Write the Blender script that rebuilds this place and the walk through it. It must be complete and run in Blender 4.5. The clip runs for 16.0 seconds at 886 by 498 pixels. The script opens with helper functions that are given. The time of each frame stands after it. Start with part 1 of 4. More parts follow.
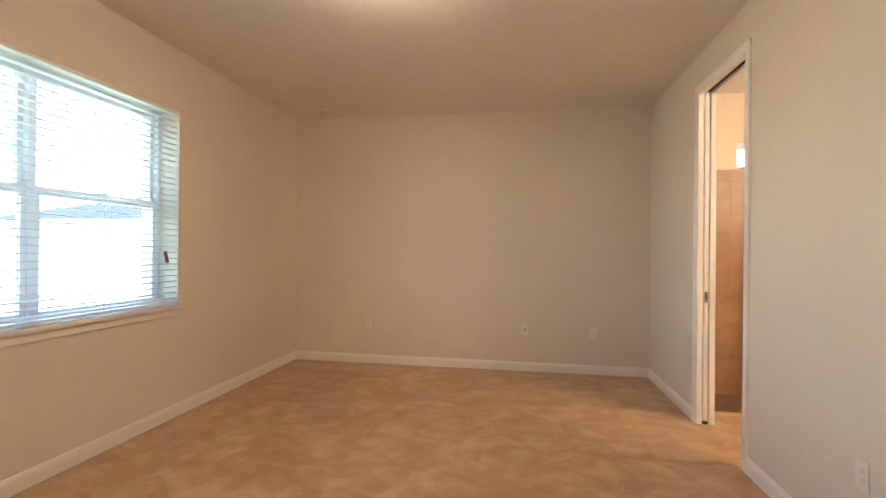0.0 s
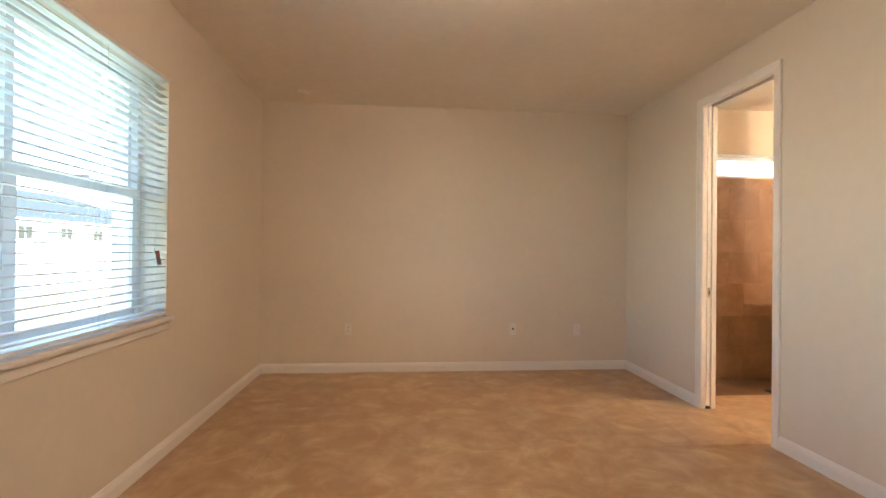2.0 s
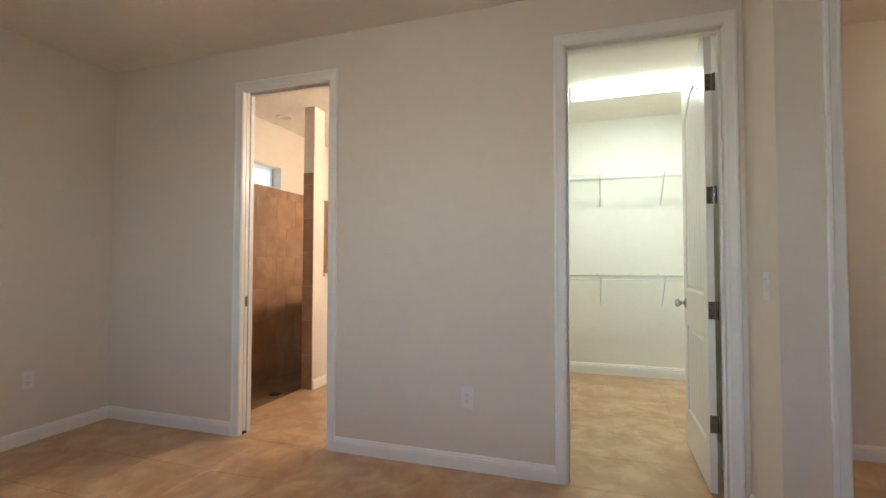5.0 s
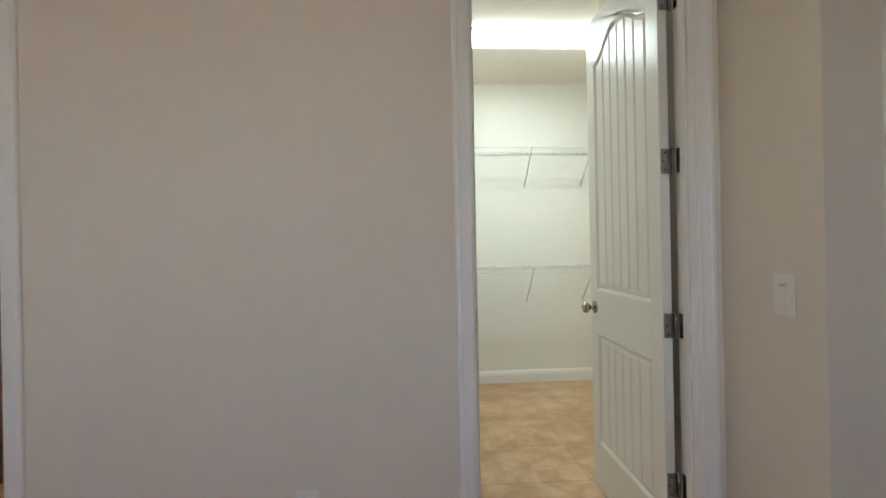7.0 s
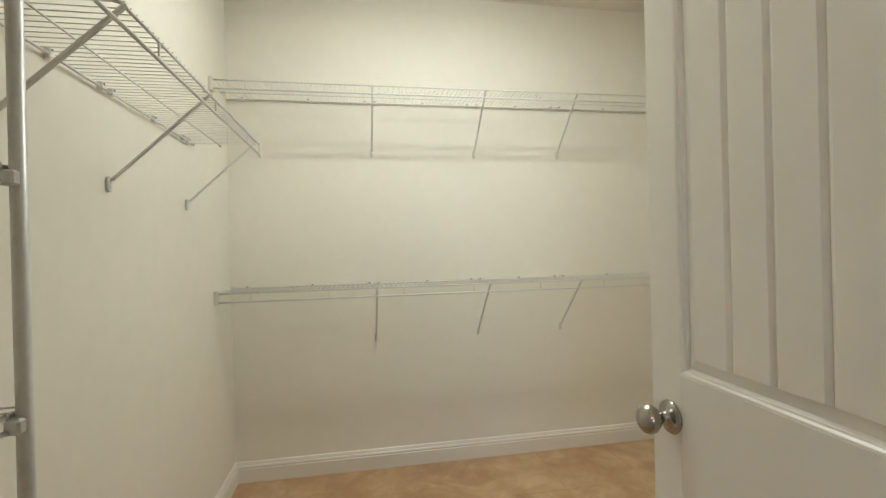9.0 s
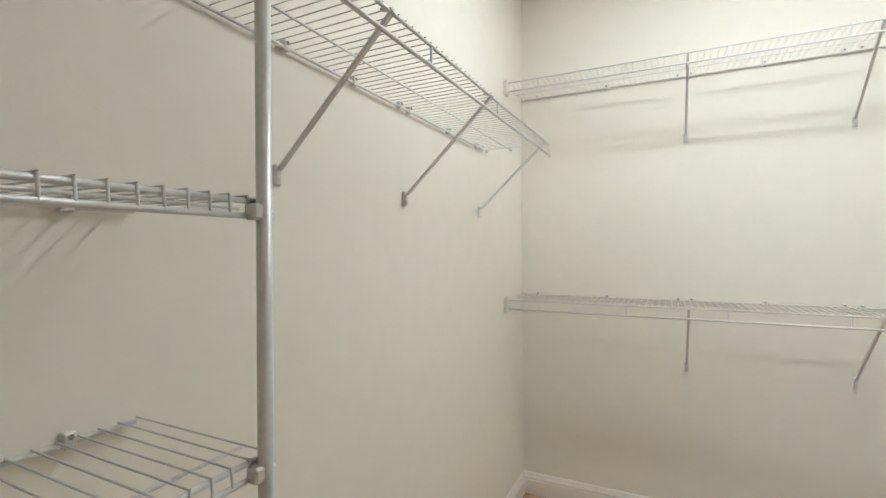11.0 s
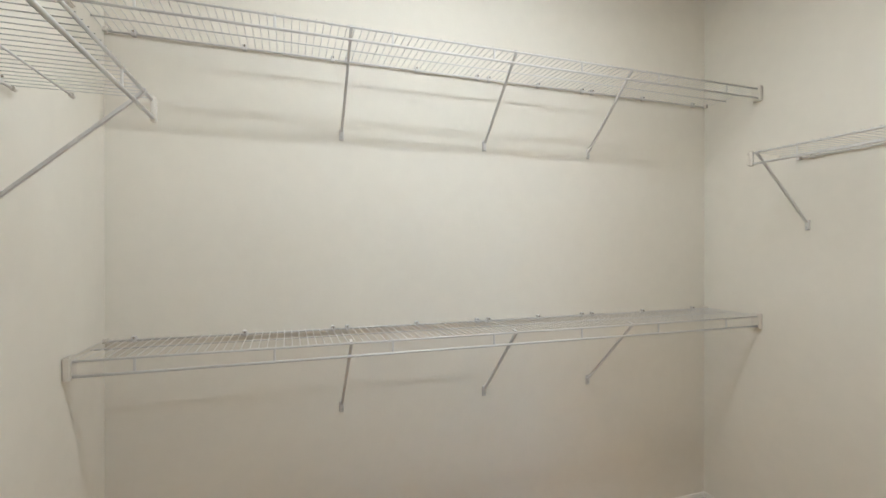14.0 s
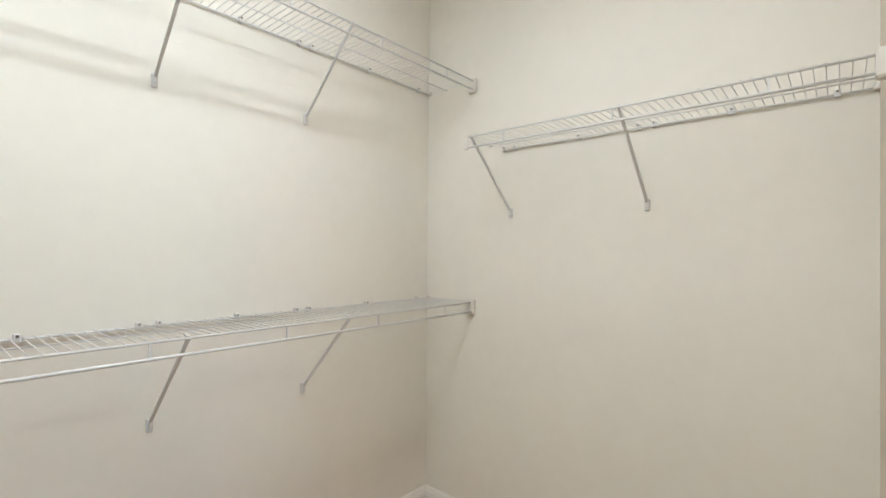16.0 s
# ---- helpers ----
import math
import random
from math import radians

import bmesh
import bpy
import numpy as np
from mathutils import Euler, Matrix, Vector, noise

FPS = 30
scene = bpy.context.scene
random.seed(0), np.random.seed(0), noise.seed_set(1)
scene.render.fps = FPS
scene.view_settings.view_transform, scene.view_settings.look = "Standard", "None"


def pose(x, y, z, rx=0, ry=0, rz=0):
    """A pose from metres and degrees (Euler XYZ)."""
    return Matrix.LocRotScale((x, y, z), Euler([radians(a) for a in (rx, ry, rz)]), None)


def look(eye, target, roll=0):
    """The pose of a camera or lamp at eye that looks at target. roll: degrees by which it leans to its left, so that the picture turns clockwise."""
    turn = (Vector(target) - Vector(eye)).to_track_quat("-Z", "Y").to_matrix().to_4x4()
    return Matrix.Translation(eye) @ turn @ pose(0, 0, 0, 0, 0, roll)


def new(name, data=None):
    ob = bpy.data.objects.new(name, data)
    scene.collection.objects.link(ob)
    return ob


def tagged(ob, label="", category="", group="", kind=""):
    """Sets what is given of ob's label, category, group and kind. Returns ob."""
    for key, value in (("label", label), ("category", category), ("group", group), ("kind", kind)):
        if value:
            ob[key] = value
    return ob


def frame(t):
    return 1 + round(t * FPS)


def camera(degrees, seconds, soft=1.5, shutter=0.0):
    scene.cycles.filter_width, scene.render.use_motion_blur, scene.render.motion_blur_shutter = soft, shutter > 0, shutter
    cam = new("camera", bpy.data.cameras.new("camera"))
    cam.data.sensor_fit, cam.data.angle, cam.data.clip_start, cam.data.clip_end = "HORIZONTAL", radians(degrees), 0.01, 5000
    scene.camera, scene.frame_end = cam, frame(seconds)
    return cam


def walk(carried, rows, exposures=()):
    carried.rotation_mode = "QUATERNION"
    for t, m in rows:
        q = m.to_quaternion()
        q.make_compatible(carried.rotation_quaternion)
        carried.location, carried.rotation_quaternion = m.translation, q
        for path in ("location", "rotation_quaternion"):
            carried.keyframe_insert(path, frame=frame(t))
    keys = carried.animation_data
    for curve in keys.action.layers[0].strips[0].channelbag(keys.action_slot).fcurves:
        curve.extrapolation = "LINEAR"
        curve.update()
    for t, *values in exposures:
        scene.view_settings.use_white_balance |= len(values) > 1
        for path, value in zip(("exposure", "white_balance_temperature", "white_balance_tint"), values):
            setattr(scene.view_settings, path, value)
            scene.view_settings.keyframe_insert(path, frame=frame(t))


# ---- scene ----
cam = camera(88.1, 16.0, soft=1.5)

PATH = [
    (0, (0.269, 0.233, 1.264), (-0.061, 2.206, 1.269), 0.6),
    (0.5, (0.026, 0.329, 1.251), (-0.169, 2.32, 1.257), 0.7),
    (1, (-0.267, 0.328, 1.233), (-0.345, 2.327, 1.247), 0.8),
    (1.5, (-0.536, 0.334, 1.253), (-0.522, 2.334, 1.266), 0.6),
    (2, (-0.836, 0.389, 1.25), (-0.662, 2.381, 1.259), 0.6),
    (2.5, (-1.066, 0.389, 1.282), (-0.646, 2.344, 1.277), 0.6),
    (3, (-1.251, 0.479, 1.161), (-0.362, 2.27, 1.208), 0.9),
    (3.5, (-1.199, 0.693, 1.166), (0.127, 2.19, 1.219), 1.1),
    (4, (-1.218, 0.979, 1.171), (0.406, 2.145, 1.236), 0.7),
    (4.5, (-1.206, 1.271, 1.186), (0.602, 2.125, 1.256), 0.3),
    (5, (-1.068, 1.523, 1.213), (0.832, 2.143, 1.276), 0.1),
    (5.2, (-1.02, 1.603, 1.217), (0.902, 2.152, 1.281), 0.1),
    (7.3, (0.34, 1.858, 1.268), (2.328, 1.643, 1.274), -0.9),
    (7.5, (0.556, 1.809, 1.26), (2.537, 1.536, 1.272), -0.7),
    (8, (0.945, 1.705, 1.295), (2.915, 1.36, 1.299), -0.9),
    (8.5, (1.316, 1.602, 1.278), (3.283, 1.242, 1.286), -0.7),
    (9, (1.573, 1.521, 1.292), (3.542, 1.166, 1.287), -1.4),
    (9.5, (1.697, 1.497, 1.292), (3.693, 1.613, 1.305), -1.2),
    (10, (1.738, 1.499, 1.317), (3.625, 2.159, 1.339), -0.8),
    (10.2, (1.745, 1.488, 1.327), (3.558, 2.333, 1.346), -0.6),
    (12.3, (2.159, 1.621, 1.362), (3.946, 2.519, 1.345), -0.2),
    (12.5, (2.207, 1.644, 1.365), (4.065, 2.384, 1.353), -0.3),
    (13, (2.329, 1.693, 1.387), (4.315, 1.926, 1.375), -0.0),
    (13.5, (2.414, 1.683, 1.404), (4.395, 1.409, 1.39), -0.1),
    (14, (2.448, 1.64, 1.41), (4.343, 1.001, 1.406), 0.0),
    (14.5, (2.463, 1.559, 1.404), (4.23, 0.623, 1.416), 0.0),
    (15, (2.485, 1.496, 1.396), (4.107, 0.326, 1.414), 0.1),
    (15.5, (2.558, 1.443, 1.373), (4.035, 0.095, 1.394), 0.2),
    (16, (2.676, 1.31, 1.325), (3.985, -0.202, 1.343), 0.5),
]

EXPOSURES = [
    (0.0, 3.87, 6050, 14), (2.4, 3.79, 6050, 14), (2.9, 4.3, 5880, 14), (3.4, 4.09, 5680, 12), (3.9, 3.7, 5550, 11), (4.5, 3.54, 5300, 10), (5.0, 3.39, 5200, 9),
    (7.3, 3.08, 5050, 11), (8.0, 2.93, 5100, 12), (8.5, 2.9, 5400, 13), (9.0, 2.88, 5550, 17), (10.2, 3.02, 5300, 20), (12.3, 3.08, 5150, 24), (14.0, 2.85, 5200, 24), (16.0, 3.18, 5120, 24),
]
walk(cam, [(t, look(eye, target, roll)) for t, eye, target, roll in PATH], EXPOSURES)

# ---- plan, in metres ----
XW, XE = -2.262, 1.575            # bedroom west and east wall faces
YN = 5.15                        # bedroom north wall face
YS = -0.75                       # bedroom south wall face
WT = 0.115                       # inner wall thickness
ZC, ZCC = 2.745, 2.815            # ceilings: bedroom, closet
DH = 2.44                        # door head
CX0, CX1 = XE + WT, 4.312         # closet west and east faces
CY0, CY1 = -0.455, 2.24           # closet south and north faces
CX2 = 2.59                       # closet west face beside the hall
YA = 0.790                       # face of the short wall with the switch
XA = 1.168                        # bedroom face of the entry wall
BY0, BY1 = CY1 + WT, 4.85        # bathroom south and north faces
BX1 = 4.60
D1 = (3.185, 3.89)                # pocket door opening
D2 = (0.882, 1.660)              # closet door opening
D3 = (-0.33, 0.556)              # entry opening
WIN = (1.45, 3.302, 0.84, 2.278)  # bedroom window opening: y0, y1, z0, z1
BW = (2.24, 3.24, 2.05, 2.28)    # bathroom window: x0, x1, z0, z1

# ---- world and light ----
world = bpy.data.worlds.new("world")
scene.world = world
world.use_nodes = True
wn = world.node_tree
sky = wn.nodes.new("ShaderNodeTexSky")
sky.sky_type, sky.sun_disc = "NISHITA", False
sky.sun_elevation, sky.sun_rotation = radians(52), radians(110)
sky.air_density, sky.dust_density = 1.2, 1.0
wn.nodes["Background"].inputs["Strength"].default_value = 0.125
wn.links.new(sky.outputs["Color"], wn.nodes["Background"].inputs["Color"])
sun = new("sun", bpy.data.lights.new("sun", "SUN"))
sun.data.energy, sun.data.angle, sun.data.color = 2.4, radians(8), (1, 0.95, 0.88)
sun.matrix_world = look((0, 0, 8), (-0.62, 0.23, 7.15))
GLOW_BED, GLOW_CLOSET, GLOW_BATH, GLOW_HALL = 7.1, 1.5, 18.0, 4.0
LAMP_AT = (3.30, 1.09)            # the closet's long ceiling light
strip = new("closet_lamp_light", bpy.data.lights.new("closet_lamp_light", "AREA"))
strip.data.shape, strip.data.size, strip.data.size_y = "RECTANGLE", 0.10, 1.16
strip.data.energy, strip.data.color = 2.2, (0.96, 0.95, 0.71)
strip.matrix_world = pose(*LAMP_AT, ZCC - 0.088)


# ---- materials ----
def mat(name, color, rough=0.6, metal=0.0, var=0.05, scale=3.0, bump=0.0, bscale=120.0, bdist=0.001, fine=0.03, rnd=0.0):
    """A painted or plain surface: colour that wanders at two scales, and a fine relief."""
    m = bpy.data.materials.new(name)
    m.use_nodes = True
    t = m.node_tree
    b = t.nodes["Principled BSDF"]
    b.inputs["Roughness"].default_value, b.inputs["Metallic"].default_value = rough, metal
    co = t.nodes.new("ShaderNodeTexCoord")
    geo = t.nodes.new("ShaderNodeNewGeometry")
    n1 = t.nodes.new("ShaderNodeTexNoise")
    n1.inputs["Scale"].default_value, n1.inputs["Detail"].default_value = scale, 4
    n2 = t.nodes.new("ShaderNodeTexNoise")
    n2.inputs["Scale"].default_value, n2.inputs["Detail"].default_value = scale * 14, 3
    t.links.new(geo.outputs["Position"], n1.inputs["Vector"])
    t.links.new(geo.outputs["Position"], n2.inputs["Vector"])
    r1 = t.nodes.new("ShaderNodeMapRange")
    r1.inputs[1].default_value, r1.inputs[2].default_value = 0.3, 0.7
    r1.inputs[3].default_value, r1.inputs[4].default_value = 1 - var, 1 + var
    t.links.new(n1.outputs["Fac"], r1.inputs[0])
    r2 = t.nodes.new("ShaderNodeMapRange")
    r2.inputs[1].default_value, r2.inputs[2].default_value = 0.3, 0.7
    r2.inputs[3].default_value, r2.inputs[4].default_value = 1 - fine, 1 + fine
    t.links.new(n2.outputs["Fac"], r2.inputs[0])
    mu = t.nodes.new("ShaderNodeMath")
    mu.operation = "MULTIPLY"
    t.links.new(r1.outputs[0], mu.inputs[0])
    t.links.new(r2.outputs[0], mu.inputs[1])
    last = mu
    if rnd:
        oi = t.nodes.new("ShaderNodeObjectInfo")
        r3 = t.nodes.new("ShaderNodeMapRange")
        r3.inputs[3].default_value, r3.inputs[4].default_value = 1 - rnd, 1 + rnd
        t.links.new(oi.outputs["Random"], r3.inputs[0])
        last = t.nodes.new("ShaderNodeMath")
        last.operation = "MULTIPLY"
        t.links.new(mu.outputs[0], last.inputs[0])
        t.links.new(r3.outputs[0], last.inputs[1])
    vm = t.nodes.new("ShaderNodeVectorMath")
    vm.operation = "SCALE"
    vm.inputs[0].default_value = color
    t.links.new(last.outputs[0], vm.inputs["Scale"])
    t.links.new(vm.outputs[0], b.inputs["Base Color"])
    if bump:
        nb = t.nodes.new("ShaderNodeTexNoise")
        nb.inputs["Scale"].default_value, nb.inputs["Detail"].default_value = bscale, 3
        t.links.new(geo.outputs["Position"], nb.inputs["Vector"])
        bp = t.nodes.new("ShaderNodeBump")
        bp.inputs["Strength"].default_value, bp.inputs["Distance"].default_value = bump, bdist
        t.links.new(nb.outputs["Fac"], bp.inputs["Height"])
        t.links.new(bp.outputs["Normal"], b.inputs["Normal"])
    return m


def glow(name, color, strength):
    m = bpy.data.materials.new(name)
    m.use_nodes = True
    b = m.node_tree.nodes["Principled BSDF"]
    b.inputs["Base Color"].default_value = (0.9, 0.9, 0.88, 1)
    b.inputs["Emission Color"].default_value = (*color, 1)
    b.inputs["Emission Strength"].default_value = strength
    return m


def stone_tile(name, dark, mid, light, scale, rough, rnd, jump, swirl=0.45, span=(0.38, 0.63)):
    """Glazed ceramic with cloudy travertine patches, each tile with its own piece of the pattern."""
    m = bpy.data.materials.new(name)
    m.use_nodes = True
    t = m.node_tree
    b = t.nodes["Principled BSDF"]
    geo = t.nodes.new("ShaderNodeNewGeometry")
    oi = t.nodes.new("ShaderNodeObjectInfo")
    sh = t.nodes.new("ShaderNodeVectorMath")
    sh.operation = "MULTIPLY_ADD"
    sh.inputs[1].default_value = (1, 1, 1)
    cx = t.nodes.new("ShaderNodeCombineXYZ")
    k = t.nodes.new("ShaderNodeMath")
    k.operation, k.inputs[1].default_value = "MULTIPLY", jump
    t.links.new(oi.outputs["Random"], k.inputs[0])
    for i in range(3):
        t.links.new(k.outputs[0], cx.inputs[i])
    t.links.new(geo.outputs["Position"], sh.inputs[0])
    t.links.new(cx.outputs[0], sh.inputs[2])
    n = t.nodes.new("ShaderNodeTexNoise")
    n.inputs["Scale"].default_value, n.inputs["Detail"].default_value = scale, 4
    n.inputs["Roughness"].default_value, n.inputs["Distortion"].default_value = 0.6, swirl
    t.links.new(sh.outputs[0], n.inputs["Vector"])
    n2 = t.nodes.new("ShaderNodeTexNoise")
    n2.inputs["Scale"].default_value, n2.inputs["Detail"].default_value = scale * 3.0, 5
    n2.inputs["Distortion"].default_value = 0.5
    t.links.new(sh.outputs[0], n2.inputs["Vector"])
    mx = t.nodes.new("ShaderNodeMix")
    mx.inputs[0].default_value = 0.2
    wob = t.nodes.new("ShaderNodeVectorMath")
    wob.operation, wob.inputs[1].default_value = "MULTIPLY_ADD", (0.12, 0.12, 0.12)
    t.links.new(n2.outputs["Color"], wob.inputs[0])
    t.links.new(sh.outputs[0], wob.inputs[2])
    vo = t.nodes.new("ShaderNodeTexVoronoi")
    vo.inputs["Scale"].default_value = scale * 1.25
    t.links.new(wob.outputs[0], vo.inputs["Vector"])
    lobe = t.nodes.new("ShaderNodeMapRange")
    lobe.inputs[1].default_value, lobe.inputs[2].default_value = 0.1, 0.85
    lobe.inputs[3].default_value, lobe.inputs[4].default_value = 0.68, 0.28
    t.links.new(vo.outputs["Distance"], lobe.inputs[0])
    both = t.nodes.new("ShaderNodeMix")
    both.inputs[0].default_value = 0.45
    t.links.new(n.outputs["Fac"], both.inputs[2])
    t.links.new(lobe.outputs[0], both.inputs[3])
    t.links.new(both.outputs[0], mx.inputs[2])
    t.links.new(n2.outputs["Fac"], mx.inputs[3])
    ramp = t.nodes.new("ShaderNodeValToRGB")
    e = ramp.color_ramp.elements
    e[0].position, e[0].color = span[0], (*dark, 1)
    e[1].position, e[1].color = span[1], (*light, 1)
    q = e.new(0.5)
    q.color = (*mid, 1)
    t.links.new(mx.outputs[0], ramp.inputs[0])
    r3 = t.nodes.new("ShaderNodeMapRange")
    r3.inputs[3].default_value, r3.inputs[4].default_value = 1 - rnd, 1 + rnd
    t.links.new(oi.outputs["Random"], r3.inputs[0])
    vm = t.nodes.new("ShaderNodeVectorMath")
    vm.operation = "SCALE"
    t.links.new(ramp.outputs[0], vm.inputs[0])
    t.links.new(r3.outputs[0], vm.inputs["Scale"])
    t.links.new(vm.outputs[0], b.inputs["Base Color"])
    rr = t.nodes.new("ShaderNodeMapRange")
    rr.inputs[3].default_value, rr.inputs[4].default_value = rough - 0.06, rough + 0.1
    t.links.new(n2.outputs["Fac"], rr.inputs[0])
    t.links.new(rr.outputs[0], b.inputs["Roughness"])
    bp = t.nodes.new("ShaderNodeBump")
    bp.inputs["Strength"].default_value, bp.inputs["Distance"].default_value = 0.25, 0.0015
    t.links.new(mx.outputs[0], bp.inputs["Height"])
    t.links.new(bp.outputs["Normal"], b.inputs["Normal"])
    return m


WALL = mat("wall_paint", (0.685, 0.605, 0.495), 0.8, var=0.02, scale=1.2, bump=0.18, bscale=110, bdist=0.0012, fine=0.012)
CLOSET = mat("closet_wall_paint", (0.79, 0.757, 0.675), 0.85, var=0.02, scale=1.2, bump=0.18, bscale=110, bdist=0.0012, fine=0.012)
CEIL = mat("ceiling_paint", (0.85, 0.79, 0.695), 0.75, var=0.02, scale=1.0, bump=0.5, bscale=38, bdist=0.003, fine=0.02)
TRIM = mat("trim_paint", (0.78, 0.74, 0.68), 0.35, var=0.015, scale=2.0, bump=0.05, bscale=60, fine=0.01)
DOOR = mat("door_paint", (0.78, 0.75, 0.68), 0.32, var=0.015, scale=2.0, bump=0.06, bscale=50, fine=0.01)
VINYL = mat("white_vinyl", (0.87, 0.89, 0.89), 0.35, var=0.02, scale=3.0, fine=0.01)
SLAT = mat("blind_slat", (0.74, 0.77, 0.775), 0.4, var=0.02, scale=6.0, fine=0.01)
WIRE = mat("wire_coating", (0.68, 0.67, 0.645), 0.3, var=0.02, scale=9.0, fine=0.02)
STEEL = mat("grey_steel", (0.60, 0.60, 0.58), 0.35, 0.15, var=0.06, scale=9.0, fine=0.04)
PLASTIC = mat("white_plastic", (0.73, 0.69, 0.62), 0.35, var=0.01, scale=5.0, fine=0.01)
NICKEL = mat("satin_nickel", (0.42, 0.395, 0.355), 0.22, 1.0, var=0.06, scale=15.0, fine=0.05)
CHROME = mat("polished_chrome", (0.30, 0.30, 0.30), 0.14, 1.0, var=0.05, scale=20.0, fine=0.04)
DARK = mat("dark_slot", (0.03, 0.028, 0.025), 0.7, var=0.1)
VENTSHADE = mat("vent_shade", (0.05, 0.045, 0.04), 0.8, var=0.1)
GROUT = mat("grout", (0.45, 0.30, 0.17), 0.85, var=0.08, scale=8.0, bump=0.3, bscale=400, fine=0.05)
FLOORT = stone_tile("floor_tile_glaze", (0.40, 0.242, 0.126), (0.475, 0.311, 0.167), (0.60, 0.43, 0.252), 3.6, 0.32, 0.012, 0.0, 1.6, (0.40, 0.62))
SHOWERT = stone_tile("shower_tile_glaze", (0.25, 0.137, 0.066), (0.32, 0.184, 0.096), (0.39, 0.24, 0.135), 3.4, 0.36, 0.03, 37.0)
SHOWERG = mat("shower_grout", (0.30, 0.178, 0.097), 0.85, var=0.06)
SHOWERF = mat("shower_pan", (0.17, 0.10, 0.055), 0.5, var=0.2, scale=5.0)
TAG = mat("brown_tag", (0.15, 0.085, 0.07), 0.6, var=0.15, scale=20.0)
TAGR = mat("red_print", (0.42, 0.06, 0.05), 0.6, var=0.1, scale=20.0)
CORD = mat("white_cord", (0.75, 0.75, 0.73), 0.7, var=0.03)
# Lawn colour is lifted so the ground bounces more daylight up indoors.
LAWN = mat("lawn", (0.28, 0.29, 0.18), 0.9, var=0.25, scale=0.8, bump=0.6, bscale=30, bdist=0.03, fine=0.2)
FENCE = mat("fence_vinyl", (0.74, 0.75, 0.75), 0.45, var=0.02)
STUCCO = mat("stucco", (0.62, 0.62, 0.60), 0.85, var=0.04, scale=0.8, bump=0.4, bscale=60, bdist=0.004)
SHINGLE = mat("roof_shingle", (0.022, 0.025, 0.027), 0.9, var=0.15, scale=1.5, bump=0.6, bscale=12, bdist=0.02, fine=0.12)
GLASSDARK = mat("far_glass", (0.012, 0.016, 0.018), 0.08, var=0.05)
LAMP_BED = glow("bedroom_lamp_glass", (1.0, 0.72, 0.50), GLOW_BED)
LENS = glow("closet_lamp_acrylic", (0.96, 0.95, 0.71), GLOW_CLOSET)
LAMP_BATH = glow("assumed_bath_lamp_glass", (1.0, 0.74, 0.49), GLOW_BATH)
LAMP_HALL = glow("assumed_hall_lamp_glass", (1.0, 0.74, 0.50), GLOW_HALL)
GLASS = bpy.data.materials.new("window_glass")
GLASS.use_nodes = True
gb = GLASS.node_tree.nodes["Principled BSDF"]
gb.inputs["Base Color"].default_value = (0.88, 1.0, 0.965, 1)
gb.inputs["Roughness"].default_value, gb.inputs["IOR"].default_value = 0.0, 1.1
gb.inputs["Transmission Weight"].default_value = 1.0


# ---- mesh tools ----
def box(bm, x0, y0, z0, x1, y1, z1):
    v = [bm.verts.new((x, y, z)) for z in (z0, z1) for x, y in ((x0, y0), (x1, y0), (x1, y1), (x0, y1))]
    for f in ((3, 2, 1, 0), (4, 5, 6, 7), (0, 1, 5, 4), (1, 2, 6, 5), (2, 3, 7, 6), (3, 0, 4, 7)):
        bm.faces.new([v[i] for i in f])
    return v


def rbox(x0, y0, z0, x1, y1, z1, r=0.003, seg=1):
    bm = bmesh.new()
    box(bm, x0, y0, z0, x1, y1, z1)
    bmesh.ops.bevel(bm, geom=bm.edges[:], offset=r, segments=seg, affect="EDGES")
    return bm


def tube(bm, a, b, r, n=6, cap=True):
    a, b = Vector(a), Vector(b)
    d = (b - a).normalized()
    u = d.orthogonal().normalized()
    w = d.cross(u)
    rings = []
    for p in (a, b):
        rings.append([bm.verts.new(p + (u * math.cos(2 * math.pi * i / n) + w * math.sin(2 * math.pi * i / n)) * r) for i in range(n)])
    for i in range(n):
        f = bm.faces.new((rings[0][i], rings[0][(i + 1) % n], rings[1][(i + 1) % n], rings[1][i]))
        f.smooth = True
    if cap:
        bm.faces.new(rings[0][::-1])
        bm.faces.new(rings[1])


def bar(bm, a, b, side, half_w, half_t):
    """A flat bar from a to b; side is the way of its width."""
    a, b, s = Vector(a), Vector(b), Vector(side).normalized()
    d = (b - a).normalized()
    t = d.cross(s).normalized()
    v = [bm.verts.new(p + s * (half_w * i) + t * (half_t * j)) for p in (a, b) for i, j in ((-1, -1), (1, -1), (1, 1), (-1, 1))]
    for f in ((3, 2, 1, 0), (4, 5, 6, 7), (0, 1, 5, 4), (1, 2, 6, 5), (2, 3, 7, 6), (3, 0, 4, 7)):
        bm.faces.new([v[i] for i in f])


def lathe(bm, prof, n=24, axis="Z", at=(0, 0, 0)):
    """Turn a profile of (radius, height) about an axis through at."""
    rings = []
    for r, h in prof:
        ring = []
        for i in range(n):
            c, s = r * math.cos(2 * math.pi * i / n), r * math.sin(2 * math.pi * i / n)
            p = {"Z": (c, s, h), "Y": (c, h, s), "X": (h, c, s)}[axis]
            ring.append(bm.verts.new(Vector(p) + Vector(at)))
        rings.append(ring)
    for a, b in zip(rings, rings[1:]):
        for i in range(n):
            bm.faces.new((a[i], a[(i + 1) % n], b[(i + 1) % n], b[i])).smooth = True
    bm.faces.new(rings[0][::-1])
    bm.faces.new(rings[-1])
    bmesh.ops.recalc_face_normals(bm, faces=bm.faces[:])


